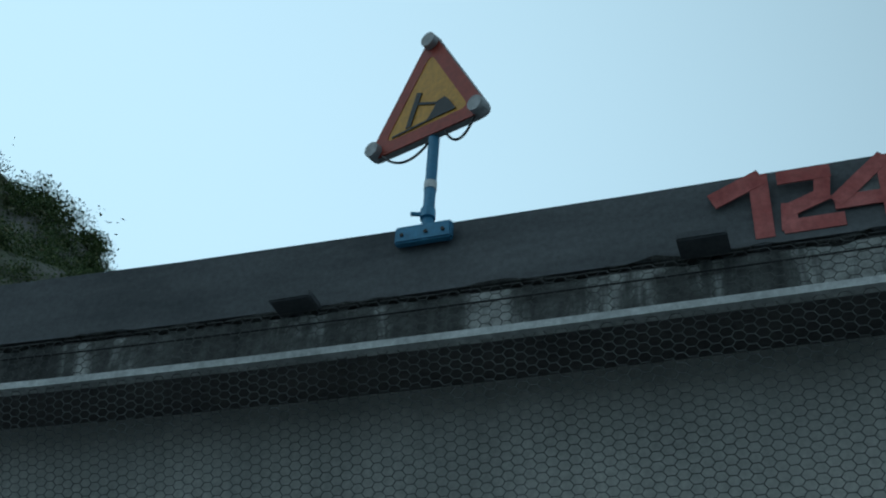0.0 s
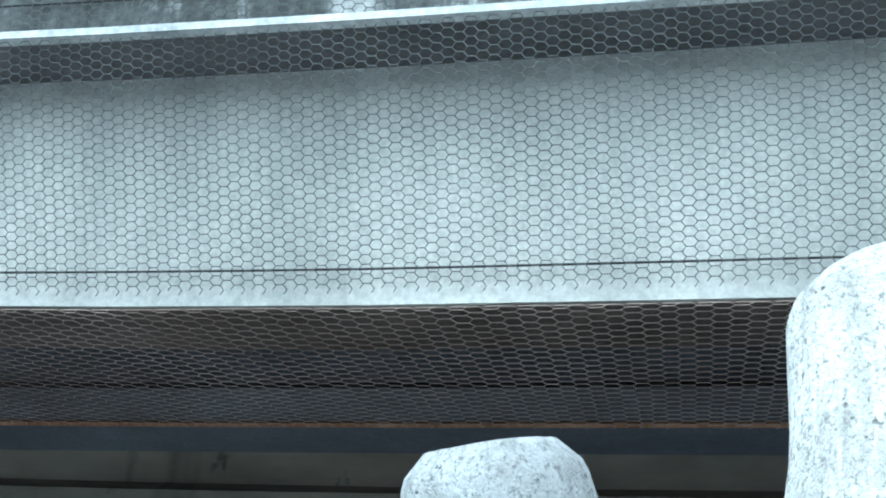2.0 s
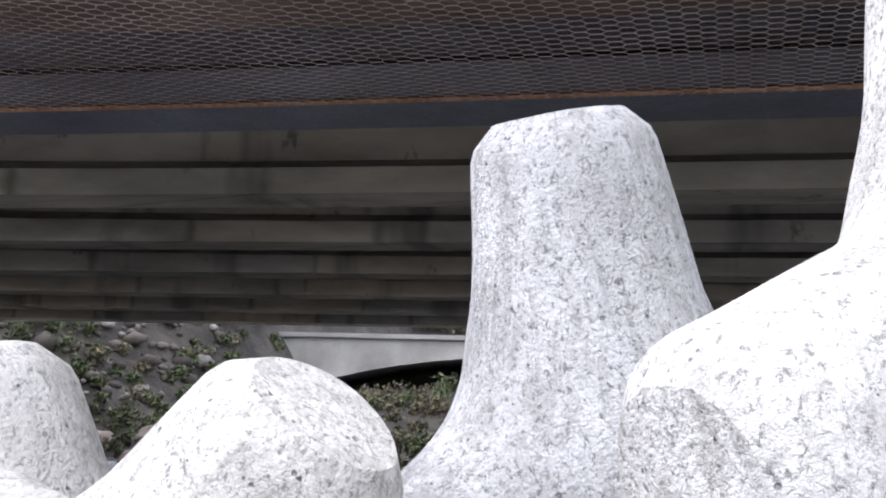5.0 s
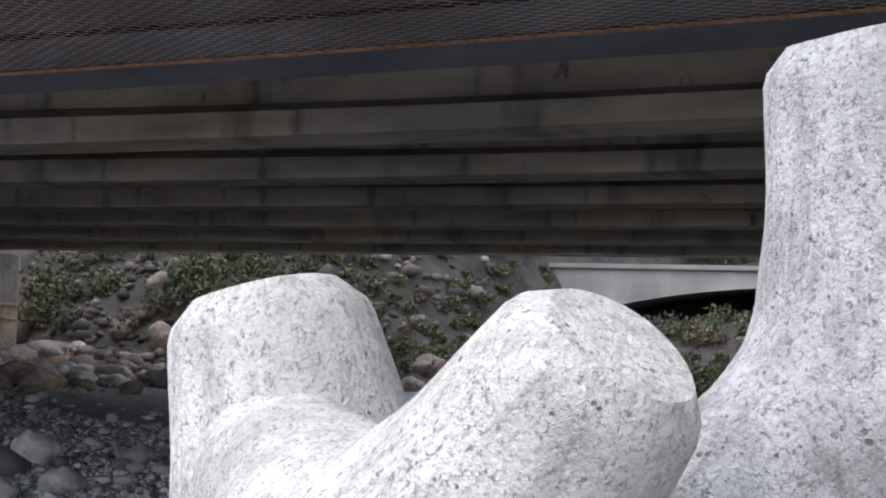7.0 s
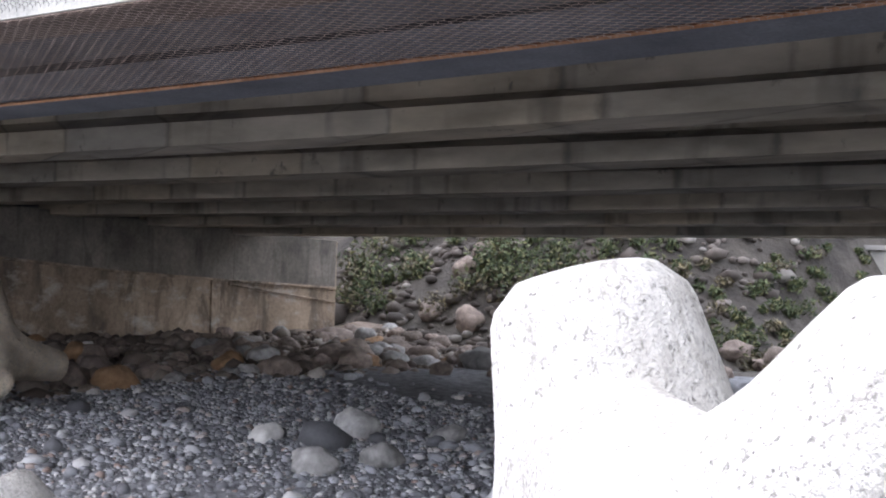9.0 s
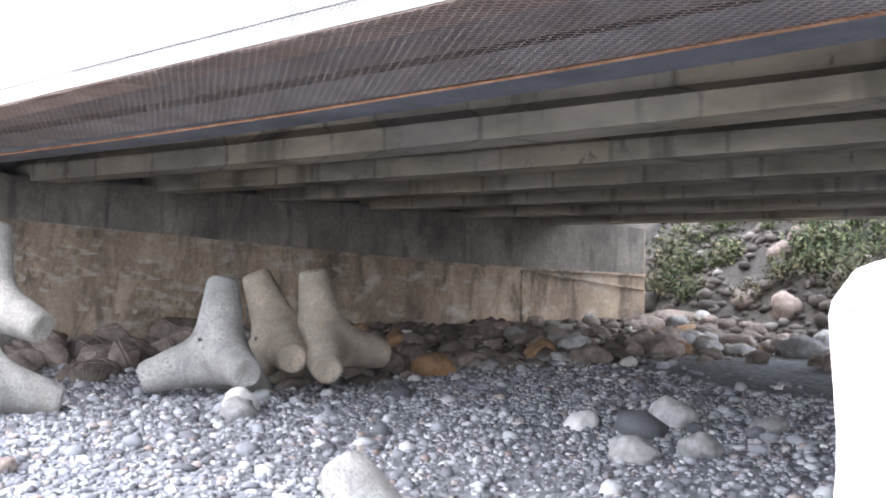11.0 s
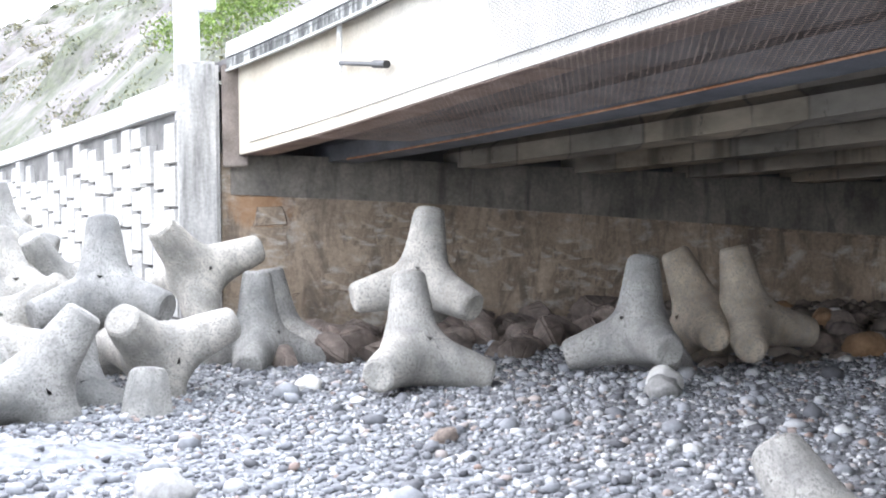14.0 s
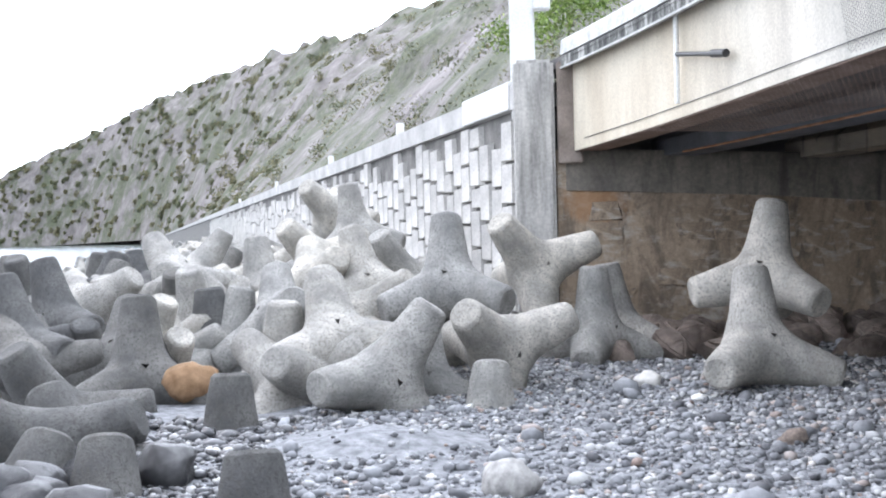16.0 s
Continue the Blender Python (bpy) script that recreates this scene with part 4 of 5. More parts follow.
def tri_plate(bm, side, y0, y1, corner=0.0, hole=0.0):
    """A triangle with cut corners; with hole > 0 a frame round a smaller triangle."""
    def ring(s):
        h = s * math.sqrt(3) / 2
        c = [Vector((0, 0, 2 * h / 3)), Vector((-s / 2, 0, -h / 3)), Vector((s / 2, 0, -h / 3))]
        out = []
        for i in range(3):
            a, p, q = c[i - 1], c[i], c[(i + 1) % 3]
            k = corner * s / side
            if k:
                for w in (0.0, 0.25, 0.5, 0.75, 1.0):
                    s0, s1 = p + (a - p).normalized() * k, p + (q - p).normalized() * k
                    out.append((s0 * (1 - w) ** 2 + p * 2 * w * (1 - w) + s1 * w * w))
            else:
                out.append(p)
        return out
    outer = ring(side)
    f0 = [bm.verts.new((p.x, y0, p.z)) for p in outer]
    f1 = [bm.verts.new((p.x, y1, p.z)) for p in outer]
    n = len(outer)
    for i in range(n):
        bm.faces.new((f0[i], f0[(i + 1) % n], f1[(i + 1) % n], f1[i]))
    if hole:
        inner = ring(hole)
        g0 = [bm.verts.new((p.x, y0, p.z)) for p in inner]
        g1 = [bm.verts.new((p.x, y1, p.z)) for p in inner]
        for i in range(n):
            k = (i + 1) % n
            bm.faces.new((f0[i], f0[k], g0[k], g0[i]))
            bm.faces.new((f1[i], f1[k], g1[k], g1[i]))
            bm.faces.new((g0[i], g0[k], g1[k], g1[i]))
    else:
        bm.faces.new(f0), bm.faces.new(f1)
    bmesh.ops.recalc_face_normals(bm, faces=bm.faces)


def sign_part(name, bm, material_, label="", parent=None):
    ob = part(name, bm, material_, parent or sign, label)
    if parent is None:
        ob.matrix_basis = SM
    return ob


bm = bmesh.new()
tri_plate(bm, 0.60, 0.004, 0.03, 0.07)
plate = sign_part("back_plate", bm, simple("grey_sign_back", (0.25, 0.25, 0.25), (0.4, 0.4, 0.4), 5, 0.5, 0.05, 0.001, metallic=0.5), "grey rimmed metal plate")
bm = bmesh.new()
tri_plate(bm, 0.59, -0.002, 0.003, 0.06, 0.40)
sign_part("border", bm, M_RED, "faded red border")
bm = bmesh.new()
tri_plate(bm, 0.405, 0.0, 0.0035)
sign_part("face", bm, M_YEL, "amber sign face")
for name, pts in (("symbol_bar", [(-0.1, -0.09), (-0.075, -0.09), (-0.03, 0.05), (-0.055, 0.06)]),
                  ("symbol_shaft", [(-0.05, 0.0), (0.05, -0.04), (0.05, -0.03), (-0.05, 0.012)]),
                  ("symbol_base", [(-0.165, -0.108), (0.03, -0.102), (0.03, -0.094), (-0.165, -0.101)]),
                  ("symbol_heap", [(0.0, -0.1), (0.14, -0.1), (0.11, -0.05), (0.085, -0.02), (0.05, -0.025), (0.03, -0.06)])):
    bm = bmesh.new()
    f0 = [bm.verts.new((x, -0.0045, z)) for x, z in pts]
    f1 = [bm.verts.new((x, -0.001, z)) for x, z in pts]
    bm.faces.new(f0), bm.faces.new(f1)
    for i in range(len(pts)):
        k = (i + 1) % len(pts)
        bm.faces.new((f0[i], f0[k], f1[k], f1[i]))
    bmesh.ops.recalc_face_normals(bm, faces=bm.faces)
    sign_part(name, bm, M_BLACK)
for cx, cz in ((0, 0.285), (-0.245, -0.14), (0.245, -0.14)):
    bm = bmesh.new()
    rod(bm, (cx, -0.03, cz), (cx, 0.02, cz), 0.032, 0.034, 18)
    sign_part("corner_lamp", bm, M_LENS, "round grey corner lamp")
foot_ = Vector((-1.165, 2.9, 3.98))
bm = bmesh.new()
rod(bm, (-1.175, 2.965, 3.98), (-1.19, 3.01, 4.75), 0.021, n=14)
part("post", bm, M_BLUE, sign, "round blue painted post")
bm = bmesh.new()
rod(bm, (-1.18, 2.98, 4.24), (-1.181, 2.982, 4.275), 0.0235, n=14)
part("band", bm, M_WHITE, sign, "white tape band")
bm = bmesh.new()
rod(bm, (-1.176, 2.967, 4.1), (-1.178, 2.97, 4.14), 0.027, n=14)
rod(bm, (-1.18, 2.965, 4.12), (-1.235, 2.955, 4.125), 0.008, n=8)
part("clamp", bm, M_BLUE, sign)
bm = bmesh.new()
box(bm, -1.262, 2.892, 3.955, -1.062, 2.926, 4.025, None, 0.006)
bracket = part("bracket", bm, M_BLUE, sign, "flat blue bracket plate")
for bx_ in (-1.235, -1.15, -1.09):
    bm = bmesh.new()
    rod(bm, (bx_, 2.893, 3.985), (bx_, 2.886, 3.985), 0.007, n=8)
    part("bolt", bm, M_BLACK, bracket)
for a, b_, sag in ((Vector((-1.4, 3.03, 4.49)), Vector((-1.2, 2.98, 4.47)), 0.06), (Vector((-1.13, 2.96, 4.49)), Vector((-1.0, 2.91, 4.5)), 0.075)):
    cu = bpy.data.curves.new("cable", 'CURVE')
    cu.dimensions, cu.bevel_depth, cu.bevel_resolution = '3D', 0.005, 2
    sp = cu.splines.new('POLY')
    sp.points.add(12)
    for i, p in enumerate(sp.points):
        w = i / 12
        q = a.lerp(b_, w) - Vector((0, 0, sag * 4 * w * (1 - w)))
        p.co = (*q, 1)
    cu.materials.append(M_BLACK)
    c_ob = new("cable", cu)
    c_ob.parent = sign

# ---- kerb details ----
def stroke(bm, pts, half):
    """A flat brush stroke through points of (x, z), with square ends."""
    for (xa, za), (xb, zb) in zip(pts, pts[1:]):
        d = Vector((xb - xa, 0, zb - za)).normalized()
        n = Vector((-d.z, 0, d.x)) * half
        a, b2 = Vector((xa, 0, za)) - d * half * 0.8, Vector((xb, 0, zb)) + d * half * 0.8
        f0 = [bm.verts.new(p) for p in (a - n, b2 - n, b2 + n, a + n)]
        f1 = [bm.verts.new(p + Vector((0, 0.004, 0))) for p in (a - n, b2 - n, b2 + n, a + n)]
        bm.faces.new(f0), bm.faces.new(f1)
        for k in range(4):
            bm.faces.new((f0[k], f0[(k + 1) % 4], f1[(k + 1) % 4], f1[k]))


M_PAINT = simple("faded_red_paint", (0.4, 0.085, 0.075), (0.62, 0.2, 0.18), 8, 0.8, 0.2, 0.002)
number = tagged(new("painted_number"), "faded red hand-painted number 1241")
number.parent = bridge
number.matrix_basis = pose(-0.195, 2.9335, 3.787, 3.5, 0, 0)
for x0, strokes in ((0.0, [[(0.0, 0.165), (0.115, 0.215)], [(0.125, 0.21), (0.125, 0.02)]]),
                    (0.18, [[(0.02, 0.205), (0.14, 0.205)], [(0.135, 0.2), (0.125, 0.125)], [(0.125, 0.12), (0.03, 0.085)], [(0.025, 0.09), (0.02, 0.03)], [(0.02, 0.025), (0.16, 0.025)]]),
                    (0.345, [[(0.14, 0.215), (0.01, 0.1)], [(0.01, 0.085), (0.205, 0.085)], [(0.15, 0.215), (0.15, 0.02)]]),
                    (0.61, [[(0.03, 0.215), (0.03, 0.025)]])):
    bm = bmesh.new()
    for k, pts in enumerate(strokes):
        stroke(bm, [(x0 + a, c) for a, c in pts], 0.029 if len(strokes) < 3 else 0.024)
        bmesh.ops.translate(bm, vec=(0, -0.0007, 0), verts=bm.verts)
    bmesh.ops.recalc_face_normals(bm, faces=bm.faces)
    part("painted_digit", bm, M_PAINT, number)
for sx in (-1.59, -0.25):
    bm = bmesh.new()
    box(bm, sx - 0.075, 2.83, 3.745, sx + 0.075, 2.94, 3.775, None, 0.005)
    scupper = part("drain_spout", bm, M_KERB, bridge, "short dark drain spout")

# crusted moss line at the foot of the kerb, and a bare patch under the paint
m, nt, b, co = material("black_moss_crust", 0.95)
finish(nt, b, ramp(nt, noise_fac(nt, co, 20, 6, 0.8), [(0.4, (0.015, 0.016, 0.014)), (0.62, (0.06, 0.06, 0.055)), (0.72, (0.35, 0.35, 0.33))]), noise_fac(nt, co, 60, 5, 0.8), 0.9, 0.02)
M_MOSS = m


def crust(name, x0, x1, z0, half, y, material_, seed, label, amp=0.03):
    bm = bmesh.new()
    last = None
    n = int((x1 - x0) / 0.025)
    for i in range(n + 1):
        x = x0 + (x1 - x0) * i / n
        taper = min(1.0, 12 * i / n, 12 * (n - i) / n)
        zc = z0 + lift(x, y, z0, False) - z0
        hi = zc + taper * (half + amp * noise.fractal(Vector((x * 4, seed, 0)), 0.8, 2.2, 4))
        lo = zc - taper * (half * 0.7 + amp * noise.fractal(Vector((x * 5, seed, 9)), 0.8, 2.2, 4))
        yy = y + shift(x) + inset(x, y)
        ring_ = [bm.verts.new(p) for p in ((x, yy + 0.01, lo), (x, yy - 0.006, (lo * 2 + hi) / 3), (x, yy - 0.005, (lo + hi * 2) / 3), (x, yy + 0.01, hi))]
        if last:
            for k in range(3):
                bm.faces.new((last[k], ring_[k], ring_[k + 1], last[k + 1]))
        last = ring_
    return part(name, bm, material_, bridge, label)


crust("moss_line", -9.4, 3.0, 3.752, 0.012, 2.938, M_MOSS, 3, "black crusted moss line")
crust("bare_patch", 0.16, 0.6, 3.9, 0.085, 2.940, simple("scraped_bare_concrete", (0.16, 0.17, 0.17), (0.4, 0.4, 0.39), 14, 0.9, 0.4, 0.006), 8, "scraped pale patch", 0.05)

# ---- pipe on the girder face ----
pipe = tagged(new("drain_pipe"), "thin pale drain pipe with a side arm on the girder face", "pipe")
bm = bmesh.new()
rod(bm, (-13.2, 1.76, 2.95), (-13.2, 1.76, 4.06), 0.03)
part("riser", bm, M_WHITE, pipe)
bm = bmesh.new()
rod(bm, (-13.2, 1.76, 3.49), (-11.85, 2.02, 3.29), 0.026)
rod(bm, (-12.15, 1.96, 3.335), (-11.8, 2.03, 3.285), 0.042)
part("side_arm", bm, M_BLACK, pipe, "dark side arm")

# ---- wire netting ----
def netting(name, rows_yz, x0, x1, material_, parent, w=0.05, wire=0.0020, seed=1, label="", ratio=0.64):
    """Hexagonal wire netting laid over a profile of (y, z) points along the bridge."""
    pts = [Vector(p) for p in rows_yz]
    lens = [0.0]
    for a, c in zip(pts, pts[1:]):
        lens.append(lens[-1] + (c - a).length)
    h = w * ratio
    nrow, ncol = int(lens[-1] / (h / 2)), int((x1 - x0) / (w * 0.75))

    def place(u, s):
        s = max(0.0, min(lens[-1] - 1e-6, s))
        k = max(i for i in range(len(lens) - 1) if lens[i] <= s)
        f = (s - lens[k]) / (lens[k + 1] - lens[k])
        p = pts[k].lerp(pts[k + 1], f)
        wob = 0.008 * noise.noise(Vector((u * 2.0, s * 2.0, seed)))
        return (u + 0.004 * noise.noise(Vector((u * 5, s * 5, 9))), p.x + shift(u) + inset(u, p.x) + wob, lift(u, p.x, p.y, False) + wob - (FALL * (p.x - 3.3) + girder_camber(u) * min(1.0, (p.x - 3.4) / 1.2) if p.x > 3.4 else 0))
    segs = []
    for c in range(ncol):
        xc = x0 + c * w * 0.75
        for r in range(nrow // 2):
            s = r * h + (h / 2 if c % 2 else 0)
            a, b2, c2, d2 = (xc - w / 4, s - h / 2), (xc + w / 4, s - h / 2), (xc + w / 2, s), (xc + w / 4, s + h / 2)
            segs += [(a, b2), (b2, c2), (c2, d2)]
    P = np.array([[place(*a), place(*b2)] for a, b2 in segs])
    A, B = P[:, 0], P[:, 1]
    d = B - A
    d /= np.linalg.norm(d, axis=1, keepdims=True) + 1e-9
    s1 = np.cross(d, np.array((0.3, 0.5, 0.81)))
    s1 /= np.linalg.norm(s1, axis=1, keepdims=True)
    s2 = np.cross(d, s1)
    offs = [s1 * wire, (-0.5 * s1 + 0.87 * s2) * wire, (-0.5 * s1 - 0.87 * s2) * wire]
    V = np.stack([A + offs[0], A + offs[1], A + offs[2], B + offs[0], B + offs[1], B + offs[2]], 1).reshape(-1, 3)
    n = len(segs)
    base = (np.arange(n) * 6)[:, None]
    F = np.concatenate([base + np.array(q) for q in ((0, 1, 4, 3), (1, 2, 5, 4), (2, 0, 3, 5))])
    ob = from_arrays(name, V.tolist(), F.tolist(), material_, parent)
    return tagged(ob, label)


netting("face_netting", [(2.925, 3.74), (2.93, 3.62), (3.27, 2.79)], -9.5, 2.2, M_WIRE, bridge, w=0.046, wire=0.0017, label="grey hexagonal wire netting")
netting("soffit_netting", [(3.285, 2.765), (3.9, 2.768), (4.67, 2.77)], -14.5, 2.2, M_NETLOW, bridge, w=0.07, wire=0.0018, seed=4, ratio=0.8, label="rusty hexagonal wire netting")
for name, y, z, r, mt, lb in (("stay_wire", 3.265, 2.885, 0.004, M_BLACK, "dark stay wire"), ("edge_wire", 4.655, 2.775, 0.013, M_RUSTLINE, "rusty edge wire"),
                              ("stay_wire", 2.93, 3.69, 0.004, M_BLACK, "dark stay wire")):
    swept(name, [(y - r, z), (y, z - r), (y + r, z), (y, z + r)], mt, bridge, -16.6, 3, 0.3, fall=name == "edge_wire", label=lb)

# ---- boulders and stones ----
def stone_mesh(name, seed, flat=0.75, sub=3, rough=0.22):
    bm = bmesh.new()
    bmesh.ops.create_icosphere(bm, subdivisions=sub, radius=1.0)
    for v in bm.verts:
        p = v.co.normalized()
        r = 1 + rough * noise.fractal(p * 1.3 + Vector((seed * 7.1, 0, 0)), 1.0, 2.0, 3)
        cell = noise.voronoi(p * 1.5 + Vector((0, seed * 3.3, 0)))[0][0]
        v.co = Vector((p.x, p.y * 0.85, p.z * flat)) * r * (0.9 + 0.2 * cell)
    for fc in bm.faces:
        fc.smooth = True
    me = bpy.data.meshes.new(name)
    bm.to_mesh(me)
    bm.free()
    return me


def angular_mesh(name, seed):
    r_ = random.Random(seed)
    bm = bmesh.new()
    for _ in range(13):
        v = Vector((r_.gauss(0, 1), r_.gauss(0, 1), r_.gauss(0, 1))).normalized()
        bm.verts.new((v.x, v.y * 0.85, v.z * 0.75))
    out = bmesh.ops.convex_hull(bm, input=bm.verts[:])
    bmesh.ops.delete(bm, geom=[v for v in bm.verts if not v.link_faces], context='VERTS')
    bmesh.ops.bevel(bm, geom=bm.edges[:], offset=0.07, segments=2, affect='EDGES')
    me = bpy.data.meshes.new(name)
    bm.to_mesh(me)
    bm.free()
    return me


M_STONE = simple("grey_beach_stone", (0.18, 0.175, 0.17), (0.4, 0.39, 0.37), 2.5, 0.85, 0.4, 0.02, vary=0.35)
M_BROWN = simple("brown_basalt_rock", (0.125, 0.096, 0.08), (0.32, 0.255, 0.215), 2.5, 0.9, 0.6, 0.03, vary=0.35)
M_ORANGE = simple("ochre_rock", (0.19, 0.105, 0.05), (0.36, 0.22, 0.125), 2.5, 0.9, 0.5, 0.02)
M_PALE = simple("pale_smooth_stone", (0.5, 0.49, 0.46), (0.68, 0.66, 0.62), 2.5, 0.8, 0.3, 0.01)
STONES = []
for mt in (M_STONE, M_BROWN, M_ORANGE, M_PALE):
    fam = []
    for k in range(4):
        me = stone_mesh("boulder", k + 1, (0.6, 0.75, 0.85, 0.7)[k])
        me.materials.append(mt)
        fam.append(me)
    STONES.append(fam)
fam = []
for k in range(6):
    me = angular_mesh("boulder", 40 + k)
    me.materials.append(M_BROWN)
    fam.append(me)
STONES.append(fam)


fam = []
M_WETROCK = simple("black_wet_rock", (0.02, 0.02, 0.022), (0.08, 0.08, 0.083), 3.0, 0.35, 0.5, 0.02, vary=0.3)
for k in range(4):
    me = stone_mesh("boulder", k + 11, 0.75)
    me.materials.append(M_WETROCK)
    fam.append(me)
STONES.append(fam)


def boulder(x, y, r, kind=0, label="", z=None, group="", turn=None):
    ob = new("boulder", STONES[kind][rnd.randrange(4)])
    zz = ground_z(x, y) + 0.3 * r if z is None else z
    ob.matrix_world = pose(x, y, zz, rnd.uniform(-25, 25), rnd.uniform(-25, 25), rnd.uniform(0, 360) if turn is None else turn) @ Matrix.Diagonal((r * rnd.uniform(0.9, 1.2), r, r, 1))
    return tagged(ob, label or ("grey stone lying on the shingle", "brown rock at the foot of the abutment wall", "ochre orange rock beside the abutment wall", "pale rounded stone on the shingle", "angular brown rock heaped against the abutment wall", "black wet rounded rock near the waterline")[kind], "rock", group)


boulder(-12.0, 1.22, 0.16, 3, "white rounded stone lying on the shingle")
boulder(-13.0, 8.2, 0.26, 2)
boulder(-8.4, 6.85, 0.16, 3)
boulder(-8.1, 7.7, 0.25, 0)
boulder(-6.9, 6.1, 0.2, 0)
boulder(-6.75, 6.7, 0.19, 0)
boulder(-7.2, 8.0, 0.16, 0)
boulder(-7.3, -0.2, 0.2, 0, "grey speckled stone half buried in shingle")
boulder(-8.7, 1.85, 0.1, 1)
boulder(-11.51, -3.31, 0.26, 2, "rust-stained orange rock among the tetrapods", z=0.2)
for _ in range(16):
    boulder(rnd.uniform(-8.6, -6.3), rnd.uniform(-4.6, -2.3), rnd.uniform(0.12, 0.28), 5, group="wet rocks at the waterline")
boulder(-10.9, 4.6, 0.22, 3)
boulder(-10.5, 4.4, 0.2, 0)
for _ in range(44):                                # rocks piled along the abutment
    y = rnd.uniform(0.9, 7.5)
    x = -16.75 - 0.035 * y + abs(rnd.gauss(0, 0.7))
    r = rnd.uniform(0.18, 0.48)
    boulder(x, y, r, 4, z=talus_z(x, y) + r * rnd.uniform(0.1, 0.5), group="rocks along the abutment")
for _ in range(120):                               # smaller worn stones over the earth slope
    y = rnd.uniform(7.6, 17.0)
    d = 4.4 * rnd.random() ** 0.7
    x = -17.0 - 0.035 * y + d
    r = rnd.uniform(0.07, 0.2) * (1 + 0.16 * d)
    k = rnd.random()
    boulder(x, y, r, 1 if k < 0.76 else 0 if k < 0.92 else 2 if k < 0.97 else 3, ("brown stone bedded in the earth slope", "grey stone bedded in the earth slope", "ochre stone bedded in the earth slope", "pale stone bedded in the earth slope")[0 if k < 0.76 else 1 if k < 0.92 else 2 if k < 0.97 else 3],
            z=talus_z(x, y) + r * rnd.uniform(0.1, 0.4), group="stones on the earth slope")
for _ in range(34):                                # larger rocks behind the tetrapods
    x, y, r = rnd.uniform(-16.9, -14.2), rnd.uniform(1.0, 6.5), rnd.uniform(0.22, 0.5)
    boulder(x, y, r, 4, z=talus_z(x, y) + r * 0.3, group="rocks along the abutment")
for _ in range(45):                                # and at the stream bank
    x, y = rnd.uniform(-17, -4), rnd.uniform(12.5, 19.5)
    boulder(x, y, rnd.uniform(0.12, 0.4), 1 if rnd.random() < 0.93 else 0, "worn rock at the foot of the stream bank", z=max(0.05, bank_z(x, y) + 0.1) if y > 16.5 else None, group="rocks at the stream bank")

# ---- shingle ----
def pebbles(name, count, region, size, material_, seed, surface=None):
    """Loose pebbles, each a squashed and jittered little solid, in one mesh."""
    rng = np.random.default_rng(seed)
    bm = bmesh.new()
    bmesh.ops.create_icosphere(bm, subdivisions=1, radius=1.0)
    bm.verts.ensure_lookup_table()
    base = np.array([v.co[:] for v in bm.verts])
    tris = np.array([[v.index for v in fc.verts] for fc in bm.faces])
    bm.free()
    x0, x1, y0, y1 = region
    xy = np.stack([rng.uniform(x0, x1, count), rng.uniform(y0, y1, count)], 1)
    bare = ((xy[:, 0] + 9.0) / 0.75) ** 2 + ((xy[:, 1] + 1.2) / 0.85) ** 2 < 1  # a bare hump of sand
    xy = xy[~bare | (rng.random(count) < 0.07)]
    count = len(xy)
    s = size * rng.lognormal(0, 0.42, count)
    V = base[None] * (1 + rng.normal(0, 0.1, (count, len(base), 1)))
    V = V * np.stack([s * rng.uniform(0.8, 1.3, count), s * rng.uniform(0.7, 1.0, count), s * rng.uniform(0.45, 0.75, count)], 1)[:, None]
    a = rng.uniform(0, 6.28, count)
    t = rng.normal(0, 0.25, count)
    ct, st = np.cos(t)[:, None], np.sin(t)[:, None]
    V[:, :, 0], V[:, :, 2] = V[:, :, 0] * ct - V[:, :, 2] * st, V[:, :, 0] * st + V[:, :, 2] * ct
    ca, sa = np.cos(a)[:, None], np.sin(a)[:, None]
    V[:, :, 0], V[:, :, 1] = V[:, :, 0] * ca - V[:, :, 1] * sa, V[:, :, 0] * sa + V[:, :, 1] * ca
    z = np.array([(surface or ground_z)(*p) for p in xy]) + s * rng.uniform(0.1, 0.45, count)
    V += np.concatenate([xy, z[:, None]], 1)[:, None]
    F = (tris[None] + (np.arange(count) * len(base))[:, None, None]).reshape(-1, 3)
    ob = from_arrays(name, V.reshape(-1, 3).tolist(), F.tolist(), material_, smooth=True)
    return tagged(ob, "loose grey and white rounded beach pebbles", "pebbles", kind="stuff")


m, nt, b, co = material("mixed_pebbles", 0.75)
g = nt.nodes.new("ShaderNodeNewGeometry")
c = ramp(nt, g.outputs["Random Per Island"], [(0.0, (0.07, 0.07, 0.075)), (0.3, (0.17, 0.175, 0.185)), (0.65, (0.3, 0.31, 0.325)), (0.9, (0.46, 0.46, 0.45)), (0.97, (0.24, 0.17, 0.14)), (1.0, (0.7, 0.69, 0.66))])
c = mix(nt, 0.7, c, ramp(nt, noise_fac(nt, co, 30, 4), [(0.3, (0.75, 0.75, 0.75)), (0.7, (1.15, 1.15, 1.15))]), 'MULTIPLY')
finish(nt, b, c)
M_PEB = m
def scatter_rubble(name, count, region, size, surface, material_, seed, label):
    ob = pebbles(name, count, region, size, material_, seed, surface)
    return tagged(ob, label, "rubble")


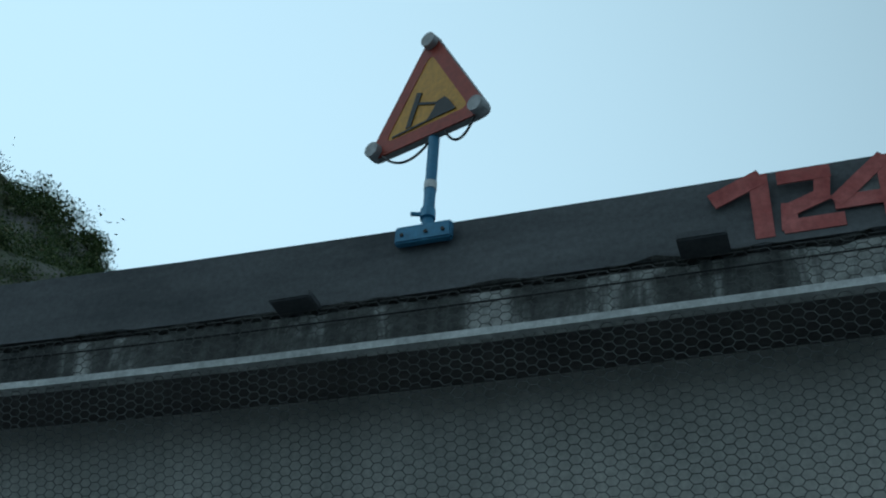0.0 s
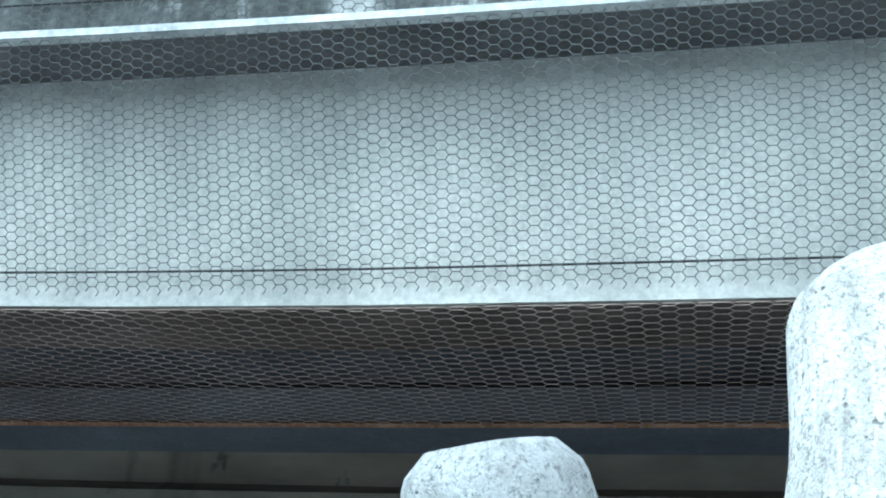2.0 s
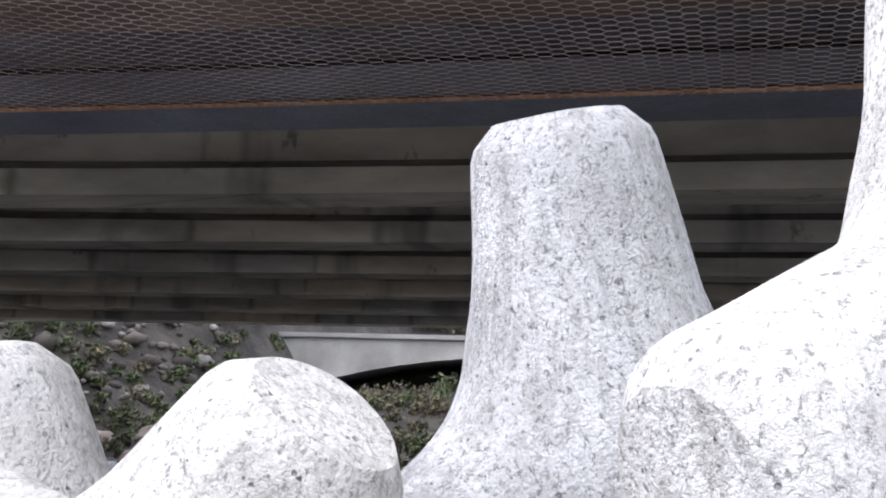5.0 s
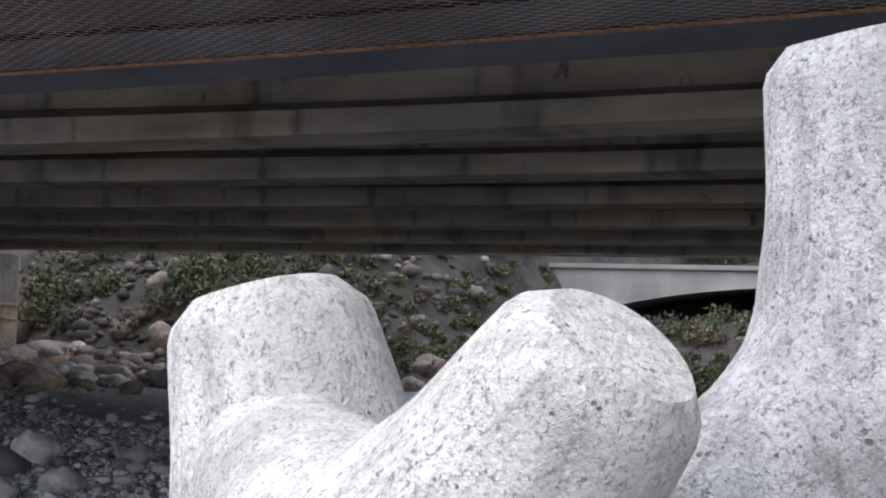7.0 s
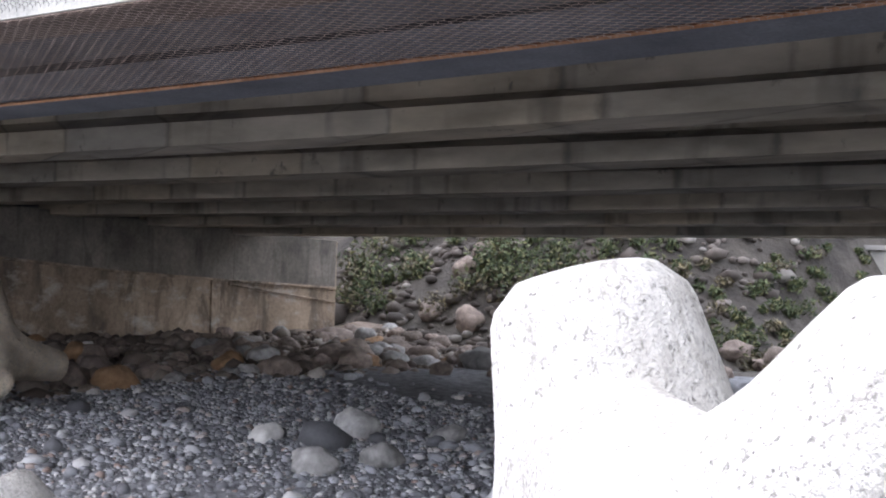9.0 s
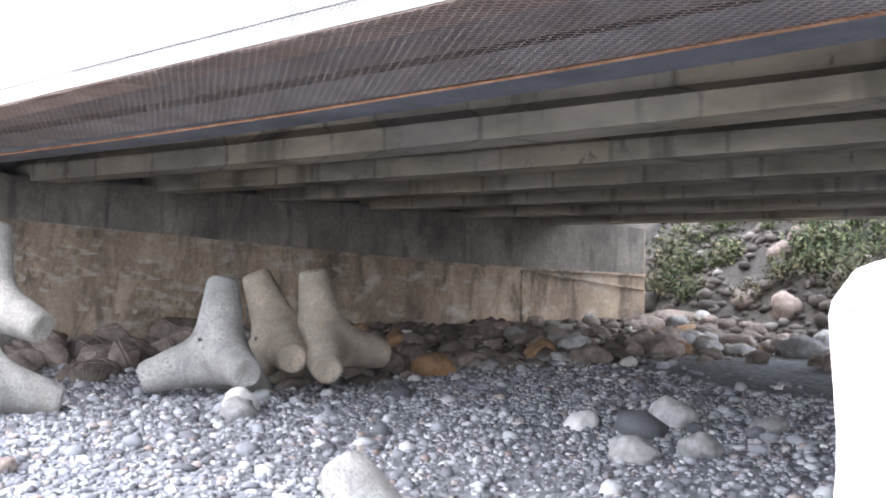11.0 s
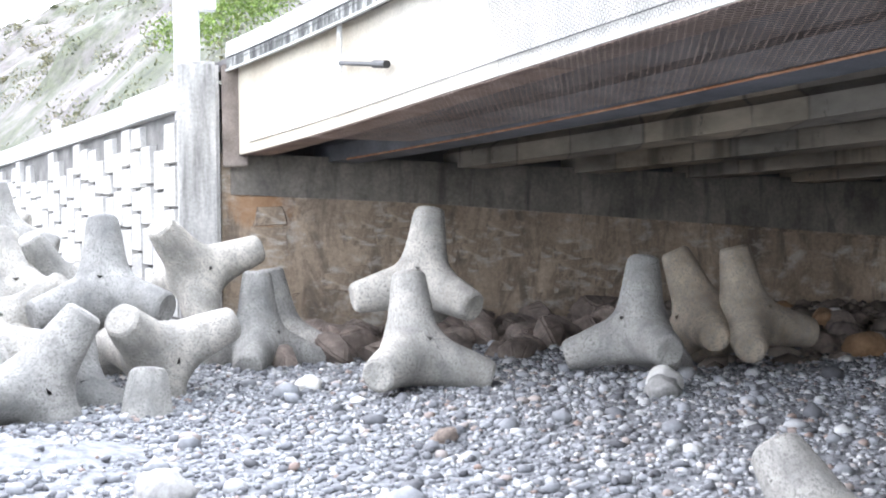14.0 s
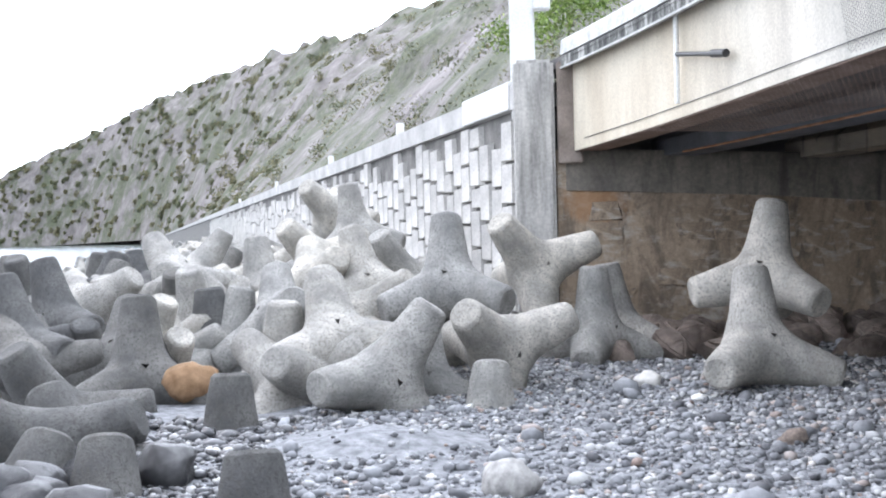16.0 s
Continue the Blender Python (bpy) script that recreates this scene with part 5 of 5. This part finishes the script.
m, nt, b, co = material("wet_dark_pebbles", 0.35)
g = nt.nodes.new("ShaderNodeNewGeometry")
finish(nt, b, ramp(nt, g.outputs["Random Per Island"], [(0.0, (0.02, 0.02, 0.022)), (0.6, (0.07, 0.072, 0.078)), (0.92, (0.16, 0.16, 0.16)), (1.0, (0.5, 0.5, 0.48))]))
tagged(pebbles("wet_shingle", 5500, (-10.5, -4.6, -5.0, -2.0), 0.032, m, 6), "dark wet pebbles near the waterline")
pebbles("shingle", 47000, (-16.5, -4.6, -2.1, 11.0), 0.02, M_PEB, 2)
pebbles("shingle", 4000, (-4.6, 4.5, -4.0, 8.0), 0.035, M_PEB, 7)
pebbles("shingle", 1900, (-16.5, -4.6, -2.0, 12.0), 0.043, M_PEB, 3)

m, nt, b, co = material("brown_rubble", 0.9)
g = nt.nodes.new("ShaderNodeNewGeometry")
c = ramp(nt, g.outputs["Random Per Island"], [(0.0, (0.06, 0.046, 0.037)), (0.5, (0.14, 0.112, 0.09)), (0.85, (0.23, 0.195, 0.165)), (1.0, (0.42, 0.39, 0.35))])
c = mix(nt, 0.7, c, ramp(nt, noise_fac(nt, co, 12, 5), [(0.3, (0.7, 0.7, 0.7)), (0.7, (1.2, 1.2, 1.2))]), 'MULTIPLY')
finish(nt, b, c)
scatter_rubble("earth_rubble", 2600, (-17.2, -12.6, 6.0, 17.0), 0.07, talus_z, m, 12, "brown broken stones strewn over the earth slope")
m, nt, b, co = material("dark_bank_rubble", 0.9)
g = nt.nodes.new("ShaderNodeNewGeometry")
c = ramp(nt, g.outputs["Random Per Island"], [(0.0, (0.03, 0.024, 0.02)), (0.5, (0.075, 0.062, 0.052)), (0.9, (0.14, 0.12, 0.105)), (1.0, (0.26, 0.245, 0.22))])
finish(nt, b, mix(nt, 0.7, c, ramp(nt, noise_fac(nt, co, 12, 5), [(0.3, (0.7, 0.7, 0.7)), (0.7, (1.2, 1.2, 1.2))]), 'MULTIPLY'))
scatter_rubble("bank_rubble", 2600, (-21, -11, 16.6, 27), 0.1, bank_z, m, 13, "grey and brown broken rock over the stream bank")

# ---- blocks of the shore wall ----
def block_mesh(name, w, h, seed):
    bm = bmesh.new()
    box(bm, -w / 2, -0.06, -h / 2, w / 2, 0.05, h / 2)
    top = [v for v in bm.verts if v.co.y > 0]
    for v in top:
        v.co.x *= 0.95
        v.co.z *= 0.95
        v.co += Vector(noise.random_unit_vector()) * 0.012
    bmesh.ops.recalc_face_normals(bm, faces=bm.faces)
    me = bpy.data.meshes.new(name)
    bm.to_mesh(me)
    bm.free()
    me.materials.append(M_WALL)
    return me


noise.seed_set(7)
BLOCKS = [block_mesh("wall_block", 0.56, 0.62, k) for k in range(5)] + [block_mesh("wall_block", 0.56, 0.34, k) for k in range(3)]
WM = Matrix.Translation(W0) @ Matrix((WDIR, WOUT, Vector((0, 0, 1)))).transposed().to_4x4()
rnd = random.Random(21)
count, V, F = 0, [], []
for col in range(160):
    z = -0.2 + rnd.uniform(-0.2, 0.1)
    while z < 3.3:
        me = BLOCKS[rnd.randrange(5) if rnd.random() < 0.8 else rnd.randrange(5, 8)]
        h = 0.66 if me in BLOCKS[:5] else 0.38
        if z + h > 3.47:
            break
        m = WM @ pose(0.62 * col + 0.9, rnd.uniform(-0.025, 0.01), z + h / 2, rnd.uniform(-0.8, 0.8), rnd.uniform(-0.5, 0.5), rnd.uniform(-0.8, 0.8))
        if count < 300:
            ob = new("wall_block", me)
            ob.parent = shore_wall
            ob.matrix_basis = m
        else:
            o = len(V)
            V += [tuple(m @ v.co) for v in me.vertices]
            F += [tuple(o + i for i in p.vertices) for p in me.polygons]
        count += 1
        z += h
tagged(from_arrays("far_blocks", V, F, M_WALL, shore_wall), kind="stuff")
